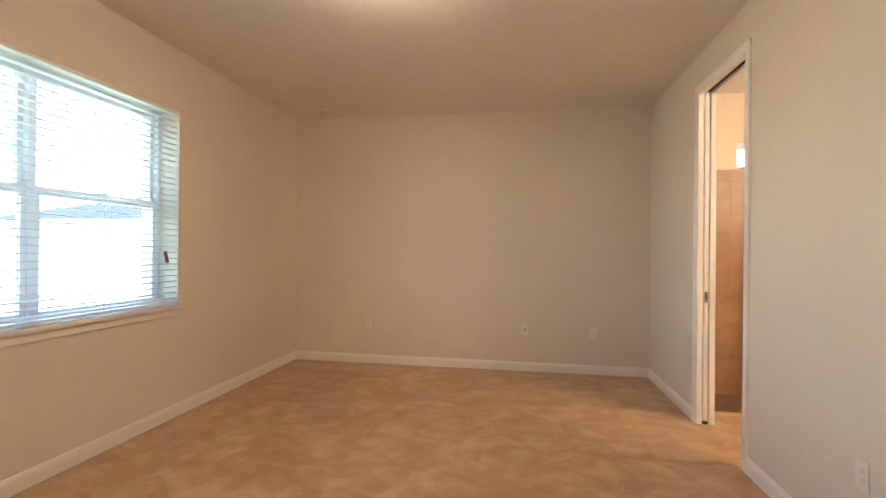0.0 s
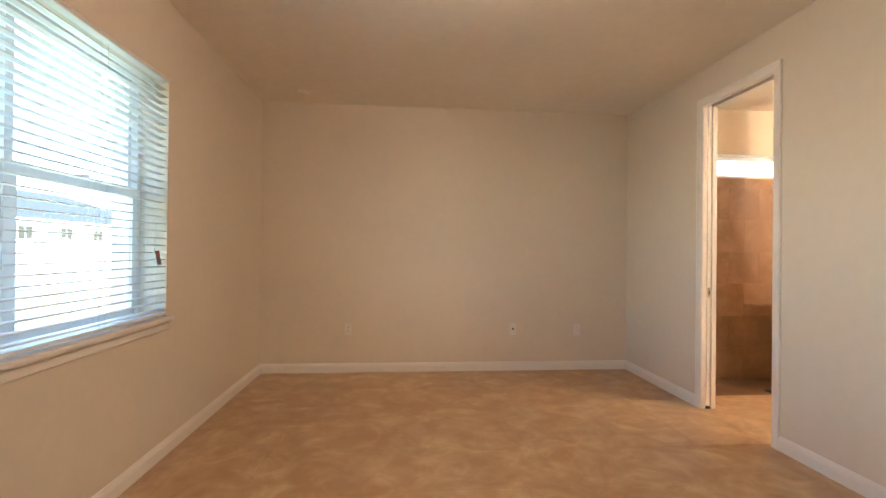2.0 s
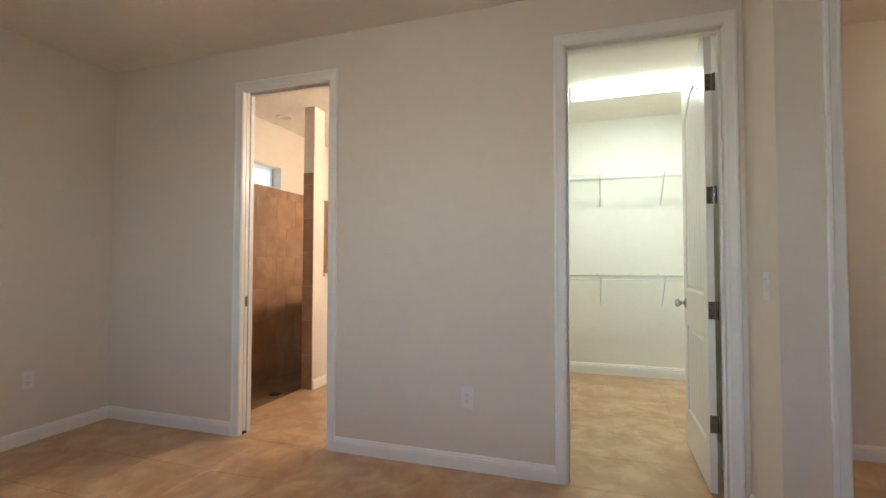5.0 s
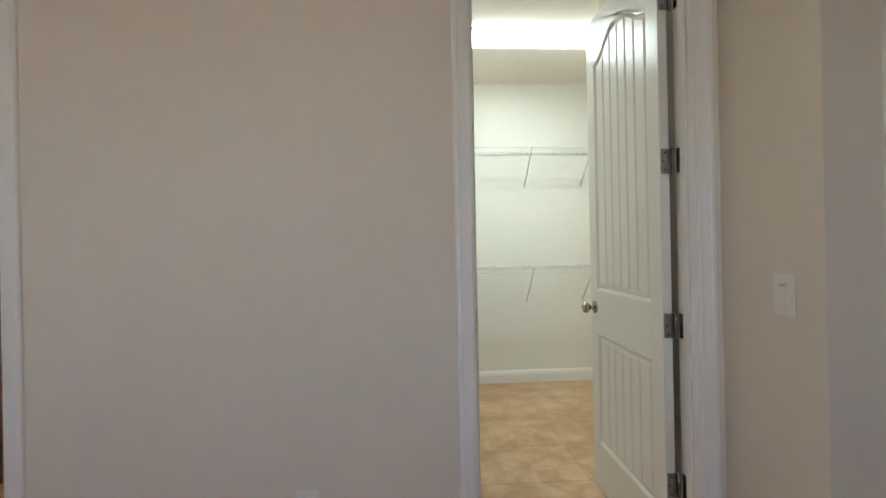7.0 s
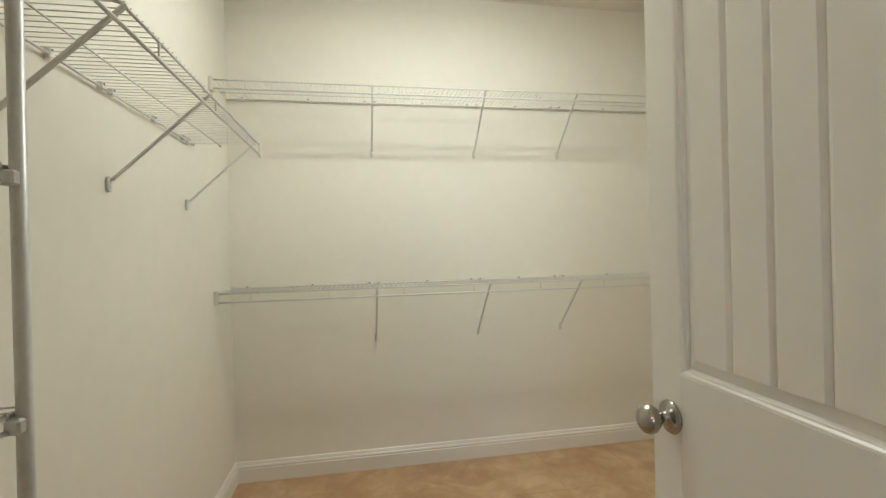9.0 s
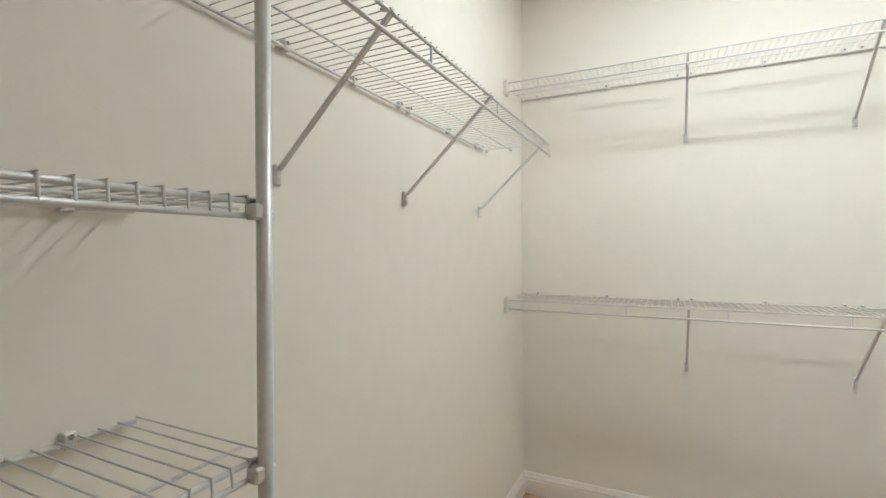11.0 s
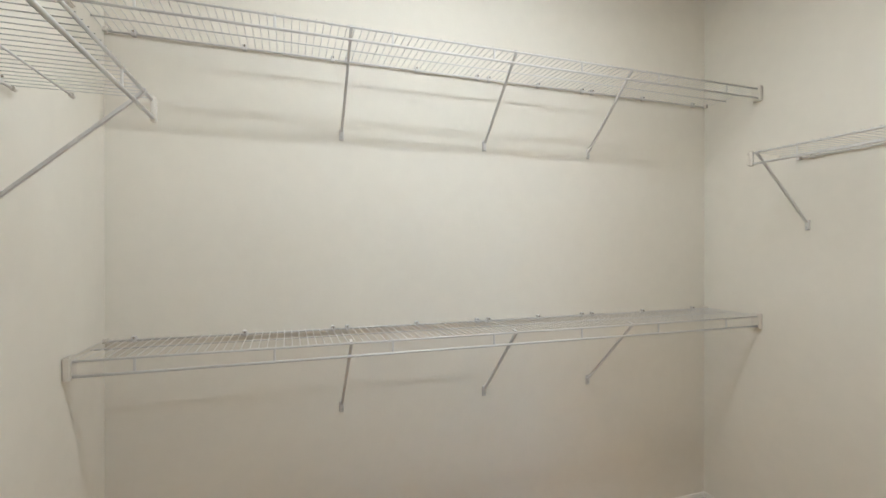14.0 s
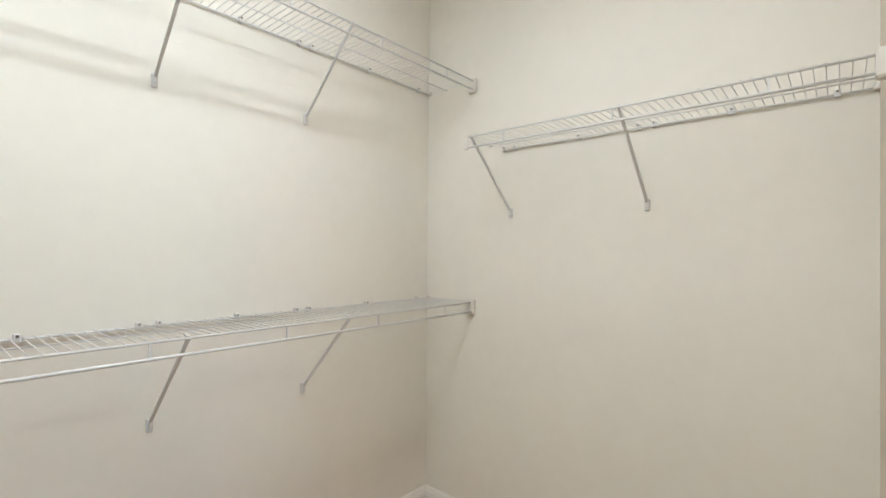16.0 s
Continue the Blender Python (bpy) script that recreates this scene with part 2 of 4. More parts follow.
def sweep(bm, prof, a, b, out, cut0=0.0, cut1=0.0):
    """A moulding: profile of (proud, up) swept from a to b along a wall; out is the way off the wall. cut: mitre by proudness."""
    a, b, o = Vector(a), Vector(b), Vector(out)
    d = (b - a).normalized()
    up = Vector((0, 0, 1)) if abs(d.z) < 0.5 else d.cross(o)
    r0 = [bm.verts.new(a + o * p + up * h + d * (cut0 * p)) for p, h in prof]
    r1 = [bm.verts.new(b + o * p + up * h - d * (cut1 * p)) for p, h in prof]
    n = len(prof)
    for i in range(n):
        bm.faces.new((r0[i], r0[(i + 1) % n], r1[(i + 1) % n], r1[i]))
    bm.faces.new(r0[::-1])
    bm.faces.new(r1)
    bmesh.ops.recalc_face_normals(bm, faces=bm.faces[:])


def mesh_of(bm, name, material):
    me = bpy.data.meshes.new(name)
    bmesh.ops.recalc_face_normals(bm, faces=bm.faces[:])
    bm.to_mesh(me)
    bm.free()
    me.materials.append(material)
    return me


def thing(name, bm, material, label="", category="", kind="", group=""):
    return tagged(new(name, mesh_of(bm, name, material)), label, category, group, kind)


def part(name, bm, material, parent, label=""):
    ob = new(name, mesh_of(bm, name, material))
    ob.parent = parent
    return tagged(ob, label)


def share(name, mesh, parent, m):
    ob = new(name, mesh)
    ob.parent = parent
    ob.matrix_local = m
    return ob


def hub(name, label, category, m=None, kind="", group=""):
    ob = new(name)
    ob.empty_display_size = 0.1
    if m is not None:
        ob.matrix_world = m
    return tagged(ob, label, category, group, kind)


def boxes(name, list_of_boxes, material, label, category, kind="structure"):
    bm = bmesh.new()
    for q in list_of_boxes:
        box(bm, *q)
    return thing(name, bm, material, label, category, kind)


# ---- walls ----
RO = 0.018                        # lining thickness of the door openings
ZT = 2.95                         # walls run above the ceilings
boxes("wall_west", [
    (XW - 0.32, YS - WT, 0, XW, WIN[0], ZT), (XW - 0.32, WIN[1], 0, XW, YN + 0.2, ZT),
    (XW - 0.32, WIN[0], 0, XW, WIN[1], WIN[2] - 0.03), (XW - 0.32, WIN[0], WIN[3], XW, WIN[1], ZT)],
    WALL, "beige orange-peel painted bedroom wall with a wide window", "wall")
boxes("wall_north", [(XW, YN, 0, CX0, YN + 0.2, ZT)], WALL, "plain beige painted bedroom wall with three outlets", "wall")
boxes("wall_south", [(XW, YS - WT, 0, XA, YS, ZT)], WALL, "plain beige painted bedroom wall", "wall")
yj = D1[1] + RO
boxes("wall_east", [
    (XE, YA, 0, CX0, D2[0] - RO, ZT), (XE, D2[1] + RO, 0, CX0, D1[0] - RO, ZT),
    (XE, yj, 0, XE + 0.034, yj + 0.72, ZT), (CX0 - 0.034, yj, 0, CX0, yj + 0.72, ZT),
    (XE, yj + 0.72, 0, CX0, YN, ZT),
    (XE, D2[0] - RO, DH + RO, CX0, D2[1] + RO, ZT),
    (XE, D1[0] - RO, DH + RO, XE + 0.034, yj, ZT), (CX0 - 0.034, D1[0] - RO, DH + RO, CX0, yj, ZT)],
    WALL, "beige painted wall with the bathroom and closet doorways", "wall")
boxes("wall_switch", [(XA, YA - WT, 0, CX2, YA, ZT)], WALL, "short beige painted wall with a light switch", "wall")
boxes("wall_entry", [
    (XA, D3[1] + RO, 0, XA + WT, YA - WT, ZT), (XA, YS - WT, 0, XA + WT, D3[0] - RO, ZT),
    (XA, D3[0] - RO, DH + RO, XA + WT, D3[1] + RO, ZT)], WALL, "beige painted wall with the bedroom entry opening", "wall")
boxes("wall_hall", [(CX2 - WT, -2.6, 0, CX2, YA - WT, ZT)], WALL, "beige painted wall between hall and closet", "wall")
boxes("wall_hall_west", [(XA, -2.6, 0, XA + WT, YS - WT, ZT)], WALL, "beige painted hall wall", "wall")
# Unseen wall, added to shut off the far end of the hall.
boxes("wall_hall_end", [(XA, -2.6 - WT, 0, CX2, -2.6, ZT)], WALL, "unseen beige painted wall added to close the hall", "wall")
boxes("wall_closet_back", [(CX1, CY0 - WT, 0, CX1 + WT, CY1, ZT)], CLOSET, "cream painted closet back wall with two wire shelves", "wall")
boxes("wall_closet_north", [(CX0, CY1, 0, BX1, BY0, ZT)], CLOSET, "cream painted wall between closet and bathroom", "wall")
boxes("wall_closet_south", [(CX2, CY0 - WT, 0, CX1, CY0, ZT)], CLOSET, "cream painted closet side wall with one wire shelf", "wall")
boxes("wall_bath_east", [(BX1, BY0, 0, BX1 + WT, BY1 + 0.2, ZT)], WALL, "cream painted bathroom wall", "wall")
bath_wall = boxes("wall_bath_north", [
    (CX0, BY1, -0.05, BW[0], BY1 + 0.2, ZT), (BW[1], BY1, -0.05, BX1, BY1 + 0.2, ZT),
    (BW[0], BY1, -0.05, BW[1], BY1 + 0.2, BW[2]), (BW[0], BY1, BW[3], BW[1], BY1 + 0.2, ZT)],
    WALL, "shower wall, brown tiled below a high narrow window", "wall")
PX0, PZ0 = 2.93, 1.085            # post and half wall beside the shower
wing = boxes("wall_shower_wing", [(2.755, 4.09, -0.05, PX0, 4.205, ZT), (PX0, 4.09, -0.05, BX1, 4.205, PZ0)],
    WALL, "half wall beside the shower with a full-height post and tiled end", "wall")
# ceilings
boxes("ceiling", [(XW, YS, ZC, XE, YN, ZC + 0.08)], CEIL, "beige knockdown textured bedroom ceiling", "ceiling")
boxes("ceiling_closet", [(CX0, YA, ZCC, CX1, CY1, ZCC + 0.08), (CX2, CY0, ZCC, CX1, YA, ZCC + 0.08)], CEIL, "cream knockdown textured closet ceiling", "ceiling")
boxes("ceiling_bath", [(CX0, BY0, ZC, BX1, BY1, ZC + 0.08)], CEIL, "cream textured bathroom ceiling", "ceiling")
boxes("ceiling_hall", [(XA + WT, -2.6, ZC, CX2 - WT, YA - WT, ZC + 0.08)], CEIL, "beige textured hall ceiling", "ceiling")
# Never in view; this slab is added to keep sky light out from above.
boxes("cover_slab", [(XW - 0.32, -2.75, ZT, BX1 + WT, YN + 0.2, ZT + 0.1)], CEIL, "plain unseen slab added to shut daylight out above", "roof")

# ---- baseboards ----
BASE = ((0, 0), (0.015, 0), (0.015, 0.076), (0.0125, 0.079), (0.0125, 0.083), (0.0145, 0.086), (0.012, 0.095), (0.009, 0.098), (0.009, 0.102), (0.005, 0.113), (0, 0.116))


def baseboard(runs, label, tall=0.8):
    bm = bmesh.new()
    prof = tuple((a, b * tall) for a, b in BASE)
    for (x0, y0), (x1, y1), out, c0, c1 in runs:
        sweep(bm, prof, (x0, y0, 0), (x1, y1, 0), (*out, 0), c0, c1)
    thing("baseboard", bm, TRIM, label, "baseboard", "structure")


CW = 0.062                        # casing width
baseboard([((XW, YS), (XW, YN), (1, 0), 1, 1), ((XW, YN), (XE, YN), (0, -1), 1, 1),
           ((XE, YN), (XE, D1[1] + CW + 0.004), (-1, 0), 1, 0), ((XE, D1[0] - CW), (XE, D2[1] + CW), (-1, 0), 0, 0),
           ((XE - 0.016, YA), (XA - 0.014, YA), (0, 1), 0, 1), ((XA, YA + 0.014), (XA, D3[1] + CW), (-1, 0), 1, 0),
           ((XA, D3[0] - CW), (XA, YS), (-1, 0), 0, 1), ((XW, YS), (XA, YS), (0, 1), 1, 1)],
          "white painted moulded baseboard round the bedroom")
baseboard([((CX1, CY0), (CX1, CY1), (-1, 0), 1, 1), ((CX0, CY1), (CX1, CY1), (0, -1), 1, 1),
           ((CX2, CY0), (CX1, CY0), (0, 1), 1, 1), ((CX2, CY0), (CX2, YA), (1, 0), 1, -1),
           ((CX0, YA), (CX2, YA), (0, 1), 1, -1), ((CX0, D2[1] + CW), (CX0, CY1), (1, 0), 0, 1)],
          "white painted baseboard with two grooves round the closet", 1.0)
baseboard([((2.755 + 0.006, 4.09), (BX1, 4.09), (0, -1), 0, 1), ((CX0, D1[1] + CW), (CX0, 4.2), (1, 0), 0, 0),
           ((CX0, BY0), (CX0, D1[0] - CW), (1, 0), 1, 0), ((CX0, BY0), (BX1, BY0), (0, 1), 1, 1)],
          "white painted baseboard in the bathroom")
baseboard([((CX2 - WT, -2.6), (CX2 - WT, YA - WT), (-1, 0), 1, 1), ((XA + WT, YA - WT), (CX2 - WT, YA - WT), (0, -1), 1, 1)],
          "white painted baseboard along the hall")

# ---- door linings and casings ----
CASE = ((0, 0), (0, 0.062), (0.011, 0.062), (0.0155, 0.058), (0.016, 0.046), (0.0135, 0.041), (0.0125, 0.034), (0.0095, 0.016), (0.009, 0.005), (0.0065, 0.0))


def casing(parent, y0, y1, x, out, z1):
    """Moulded casing round an opening in a wall that faces +x or -x."""
    p = [(a, b) for a, b in CASE]
    for ya, sgn in ((y0, -1), (y1, 1)):
        bm = bmesh.new()
        r0 = [bm.verts.new((x + out * a, ya + sgn * (b + 0.004), 0.0)) for a, b in p]
        r1 = [bm.verts.new((x + out * a, ya + sgn * (b + 0.004), z1 + 0.004 + b)) for a, b in p]
        for i in range(len(p)):
            bm.faces.new((r0[i], r0[(i + 1) % len(p)], r1[(i + 1) % len(p)], r1[i]))
        bm.faces.new(r0[::-1])
        bm.faces.new(r1)
        part("casing_leg", bm, TRIM, parent)
    bm = bmesh.new()
    r0 = [bm.verts.new((x + out * a, y0 - 0.004 - b, z1 + 0.004 + b)) for a, b in p]
    r1 = [bm.verts.new((x + out * a, y1 + 0.004 + b, z1 + 0.004 + b)) for a, b in p]
    for i in range(len(p)):
        bm.faces.new((r0[i], r0[(i + 1) % len(p)], r1[(i + 1) % len(p)], r1[i]))
    bm.faces.new(r0[::-1])
    bm.faces.new(r1)
    part("casing_head", bm, TRIM, parent)


def lining(parent, y0, y1, xa, xb, z1, stop=None):
    g = 0.002
    part("jamb", rbox(xa - g, y0 - RO, 0, xb + g, y0, z1, 0.001), TRIM, parent)
    part("jamb", rbox(xa - g, y1, 0, xb + g, y1 + RO, z1, 0.001), TRIM, parent)
    part("head_jamb", rbox(xa - g, y0 - RO, z1, xb + g, y1 + RO, z1 + RO, 0.001), TRIM, parent)
    if stop:
        s0, s1 = stop
        part("door_stop", rbox(s0, y0, 0, s1, y0 + 0.011, z1 - 0.011, 0.002), TRIM, parent)
        part("door_stop", rbox(s0, y1 - 0.011, 0, s1, y1, z1 - 0.011, 0.002), TRIM, parent)
        part("door_stop", rbox(s0, y0, z1 - 0.011, s1, y1, z1, 0.002), TRIM, parent)


frame_closet = hub("door_frame_closet", "white moulded casing and jambs round the closet doorway", "door frame", kind="structure")
casing(frame_closet, *D2, XE, -1, DH)
casing(frame_closet, *D2, CX0, 1, DH)
lining(frame_closet, *D2, XE, CX0, DH, (XE + 0.035, XE + 0.072))
frame_entry = hub("door_frame_entry", "white moulded casing and jambs round the entry opening", "door frame", kind="structure")
casing(frame_entry, *D3, XA, -1, DH)
casing(frame_entry, *D3, XA + WT, 1, DH)
lining(frame_entry, *D3, XA, XA + WT, DH)
frame_bath = hub("door_frame_bathroom", "white casing and split jambs of a pocket doorway", "door frame", kind="structure")
casing(frame_bath, *D1, XE, -1, DH)
casing(frame_bath, *D1, CX0, 1, DH)
part("jamb", rbox(XE - 0.002, D1[0] - RO, 0, CX0 + 0.002, D1[0], DH, 0.001), TRIM, frame_bath)
for xa, xb in ((XE - 0.002, XE + 0.034), (CX0 - 0.034, CX0 + 0.002)):
    part("split_jamb", rbox(xa, D1[1], 0, xb, yj, DH, 0.001), TRIM, frame_bath)
    part("split_head", rbox(xa, D1[0] - RO, DH, xb, yj, DH + RO, 0.001), TRIM, frame_bath)
part("track", rbox(XE + 0.036, D1[0] - RO, DH + 0.02, CX0 - 0.036, yj + 0.7, DH + 0.05, 0.001), DARK, frame_bath, "dark metal track in the head slot")

# pocket door, slid almost wholly into the wall
pocket = hub("pocket_door", "white pocket door slid into the wall, only its edge showing", "door", kind="structure")
px0, px1 = XE + 0.0415, CX0 - 0.0415
part("leaf", rbox(px0, D1[1] + 0.004, 0.022, px1, D1[1] + 0.70, DH + 0.015, 0.002), DOOR, pocket)
pull = part("edge_pull", rbox(px0 + 0.005, D1[1] - 0.0005, 0.90, px1 - 0.005, D1[1] + 0.005, 0.975, 0.002), NICKEL, pocket, "small nickel edge pull")
# Raised dark block; the shade of the pull's hollow put into its colour.
part("recess_shade", rbox(px0 + 0.011, D1[1] - 0.0012, 0.915, px1 - 0.011, D1[1] + 0.002, 0.955, 0.002), DARK, pull)
part("floor_guide", rbox(px0 - 0.003, D1[1] - 0.002, 0.0, px1 + 0.003, D1[1] + 0.03, 0.014, 0.002), DARK, pocket)


# ---- plank door ----
def outline_arch(x0, x1, z0, z1, rise, n=14):
    pts = [(x0, z0), (x1, z0)]
    if rise == 0:
        return pts + [(x1, z1), (x0, z1)]
    for i in range(n + 1):
        u = i / n
        x = x1 + (x0 - x1) * u
        s = min(u, 1 - u) * 2
        k = 0.5 - 0.5 * math.cos(math.pi * min(1.0, s * 1.15))
        pts.append((x, z1 - rise + rise * k))
    return pts


def inset(pts, d):
    out = []
    n = len(pts)
    for i in range(n):
        p0, p1, p2 = Vector(pts[i - 1]), Vector(pts[i]), Vector(pts[(i + 1) % n])
        a, b = (p1 - p0).normalized(), (p2 - p1).normalized()
        na, nb = Vector((-a.y, a.x)), Vector((-b.y, b.x))
        m = (na + nb).normalized()
        out.append(tuple(p1 + m * (d / max(0.35, m.dot(na)))))
    return out


def plank_door(w, h):
    """Local: x from hinge to latch, y thickness about 0, z up."""
    door = hub("closet_door", "white two-panel plank door with arched top panel, standing open", "door", kind="structure")
    th = 0.0175
    ST = 0.088
    lo = (ST, w - ST, 0.235, 0.803, 0.0)
    up = (ST, w - ST, 1.028, h - 0.125, 0.11)
    for name, q in (("stile", (0, -th, 0, ST, th, h)), ("stile", (w - ST, -th, 0, w, th, h)),
                    ("bottom_rail", (ST, -th, 0, w - ST, th, lo[2])), ("lock_rail", (ST, -th, lo[3], w - ST, th, up[2]))):
        part(name, rbox(*q, 0.0008), DOOR, door)
    arch = outline_arch(*up)
    bm = bmesh.new()
    curve = arch[2:]
    poly = [(w - ST, h)] + [(ST, h)] + curve[::-1]
    a = [bm.verts.new((x, -th, z)) for x, z in poly]
    b = [bm.verts.new((x, th, z)) for x, z in poly]
    bm.faces.new(a)
    bm.faces.new(b[::-1])
    for i in range(len(poly)):
        bm.faces.new((a[i], a[(i + 1) % len(poly)], b[(i + 1) % len(poly)], b[i]))
    bmesh.ops.triangulate(bm, faces=[f for f in bm.faces if len(f.verts) > 4])
    part("top_rail", bm, DOOR, door)
    for (x0, x1, z0, z1, rise), n in ((lo, 6), (up, 6)):
        pts = outline_arch(x0, x1, z0, z1, rise)
        bm = bmesh.new()
        prof = ((0.0, th), (0.004, th - 0.0008), (0.007, th - 0.0045), (0.010, th - 0.0050), (0.014, th - 0.0120), (0.036, th - 0.0054))
        for side in (1, -1):
            rings = [[bm.verts.new((x, side * y, z)) for x, z in inset(pts, d)] for d, y in prof]
            for r0, r1 in zip(rings, rings[1:]):
                for i in range(len(pts)):
                    bm.faces.new((r0[i], r0[(i + 1) % len(pts)], r1[(i + 1) % len(pts)], r1[i]))
        part("panel_moulding", bm, DOOR, door)
        panel = part("panel", rbox(x0 + 0.002, -th + 0.0166, z0 + 0.002, x1 - 0.002, th - 0.0166, z1 - max(0.002, rise), 0.0005), DOOR, door)
        wp = (x1 - x0 - 0.07) / n
        for i in range(n):
            xa = x0 + 0.035 + wp * i
            bm = bmesh.new()
            def top(x):
                if rise == 0:
                    return z1 - 0.035
                s = min((x - x0) / (x1 - x0), (x1 - x) / (x1 - x0)) * 2
                return z1 - rise + rise * (0.5 - 0.5 * math.cos(math.pi * min(1.0, s * 1.15))) - 0.035
            y1 = th - 0.0052
            xs = (xa + 0.0003, xa + 0.009, xa + wp * 0.5, xa + wp - 0.009, xa + wp - 0.0003)
            ys = (y1 if i == 0 else y1 - 0.0044, y1, y1, y1, y1 if i == n - 1 else y1 - 0.0044)
            fr = [[bm.verts.new((x, s * y, z)) for x, y in zip(xs, ys) for z in (z0 + 0.035, top(x))] for s in (1, -1)]
            for row in fr:
                for j in range(4):
                    bm.faces.new((row[2 * j], row[2 * j + 2], row[2 * j + 3], row[2 * j + 1]))
            for j in range(4):
                bm.faces.new((fr[0][2 * j], fr[1][2 * j], fr[1][2 * j + 2], fr[0][2 * j + 2]))
                bm.faces.new((fr[0][2 * j + 1], fr[0][2 * j + 3], fr[1][2 * j + 3], fr[1][2 * j + 1]))
            bm.faces.new((fr[0][0], fr[0][1], fr[1][1], fr[1][0]))
            bm.faces.new((fr[0][8], fr[1][8], fr[1][9], fr[0][9]))
            part("plank", bm, DOOR, panel)
    # knobs and latch
    for s in (1, -1):
        bm = bmesh.new()
        lathe(bm, [(0.0, s * th), (0.032, s * th), (0.033, s * (th + 0.003)), (0.031, s * (th + 0.007)), (0.022, s * (th + 0.010)),
                   (0.012, s * (th + 0.013)), (0.0105, s * (th + 0.024)), (0.013, s * (th + 0.030)), (0.022, s * (th + 0.036)),
                   (0.0275, s * (th + 0.044)), (0.0285, s * (th + 0.052)), (0.026, s * (th + 0.060)), (0.018, s * (th + 0.066)), (0.0, s * (th + 0.068))],
              28, "Y", (w - 0.06, 0, 0.938))
        part("knob", bm, NICKEL, door, "round satin nickel knob")
    part("latch_plate", rbox(w - 0.0005, -0.012, 0.908, w + 0.0012, 0.012, 0.968, 0.0004), NICKEL, door)
    return door


closet_door = plank_door(0.748, DH - 0.016)
HX, HY = CX0 - 0.010, D2[0] + 0.008
closet_door.matrix_world = pose(HX + 0.010, HY + 0.036, 0.012, 0, 0, -1.3)
for z in (0.37, 0.966, 1.58, 2.19):
    hinge = hub("hinge", "chrome butt hinge with rounded leaves beside the open door", "hinge", group="hinges of the closet door")
    part("door_leaf", rbox(HX + 0.006, HY + 0.012, z - 0.046, HX + 0.0095, HY + 0.050, z + 0.046, 0.001), CHROME, hinge)
    part("jamb_leaf", rbox(HX - 0.030, D2[0] + 0.0005, z - 0.046, HX + 0.004, D2[0] + 0.003, z + 0.046, 0.001), CHROME, hinge)
    bm = bmesh.new()
    tube(bm, (HX + 0.008, HY + 0.006, z - 0.048), (HX + 0.008, HY + 0.006, z + 0.048), 0.006, 14)
    part("barrel", bm, CHROME, hinge)
    for k in (-0.032, 0, 0.032):
        bm = bmesh.new()
        lathe(bm, [(0, 0.0), (0.004, 0.0), (0.0035, -0.001), (0, -0.0012)], 10, "X", (HX + 0.006, HY + 0.042 - abs(k) * 0.2, z + k))
        part("screw", bm, DARK, hinge)


# ---- bedroom window ----
wy0, wy1, wz0, wz1 = WIN
xo = XW - 0.235                   # outer side of the window frame
win = hub("window_1", "white vinyl twin single-hung window in a deep plastered reveal", "window", kind="structure")
FW = 0.018
FS, MH = 0.030, 0.022           # side jamb width, half of the mullion
ym = (wy0 + wy1) / 2
bm = bmesh.new()
box(bm, xo, wy0, wz0, xo + 0.075, wy0 + FS, wz1)
box(bm, xo, wy1 - FS, wz0, xo + 0.075, wy1, wz1)
box(bm, xo, wy0 + FS, wz0, xo + 0.075, wy1 - FS, wz0 + FW)
box(bm, xo, wy0 + FS, wz1 - FW, xo + 0.075, wy1 - FS, wz1)
box(bm, xo, ym - MH, wz0 + FW, xo + 0.075, ym + MH, wz1 - FW)
part("window_frame", bm, VINYL, win)
ZM = 1.575
for ya, yb in ((wy0 + FS, ym - MH), (ym + MH, wy1 - FS)):
    for nm, za, zb, xa, bw in (("upper_sash", ZM - 0.02, wz1 - FW, xo + 0.008, 0.035), ("lower_sash", wz0 + FW, ZM + 0.03, xo + 0.038, 0.05)):
        bm = bmesh.new()
        box(bm, xa, ya, za, xa + 0.03, ya + 0.030, zb)
        box(bm, xa, yb - 0.030, za, xa + 0.03, yb, zb)
        box(bm, xa, ya + 0.030, za, xa + 0.03, yb - 0.030, za + 0.028)
        box(bm, xa, ya + 0.030, zb - bw, xa + 0.03, yb - 0.030, zb)
        sash = part(nm, bm, VINYL, win)
        bm = bmesh.new()
        box(bm, xa + 0.012, ya + 0.030, za + 0.028, xa + 0.018, yb - 0.030, zb - bw)
        pane = part("pane", bm, GLASS, sash)
        pane.visible_shadow = False
    part("sash_lock", rbox(xo + 0.05, (ya + yb) / 2 - 0.03, ZM + 0.03, xo + 0.075, (ya + yb) / 2 + 0.03, ZM + 0.042, 0.003), VINYL, win)
part("window_sill", rbox(xo + 0.075, wy0 - 0.035, wz0 - 0.028, XW + 0.035, wy1 + 0.035, wz0 - 0.003, 0.005, 2), TRIM, win, "white painted sill with rounded nose")
bm = bmesh.new()
sweep(bm, ((0, -0.055), (0.007, -0.055), (0.010, -0.050), (0.011, -0.016), (0.014, -0.008), (0.014, 0.0), (0, 0)),
      (XW, wy0 - 0.02, wz0 - 0.028), (XW, wy1 + 0.02, wz0 - 0.028), (1, 0, 0))
part("apron", bm, TRIM, win, "white moulded apron under the sill")

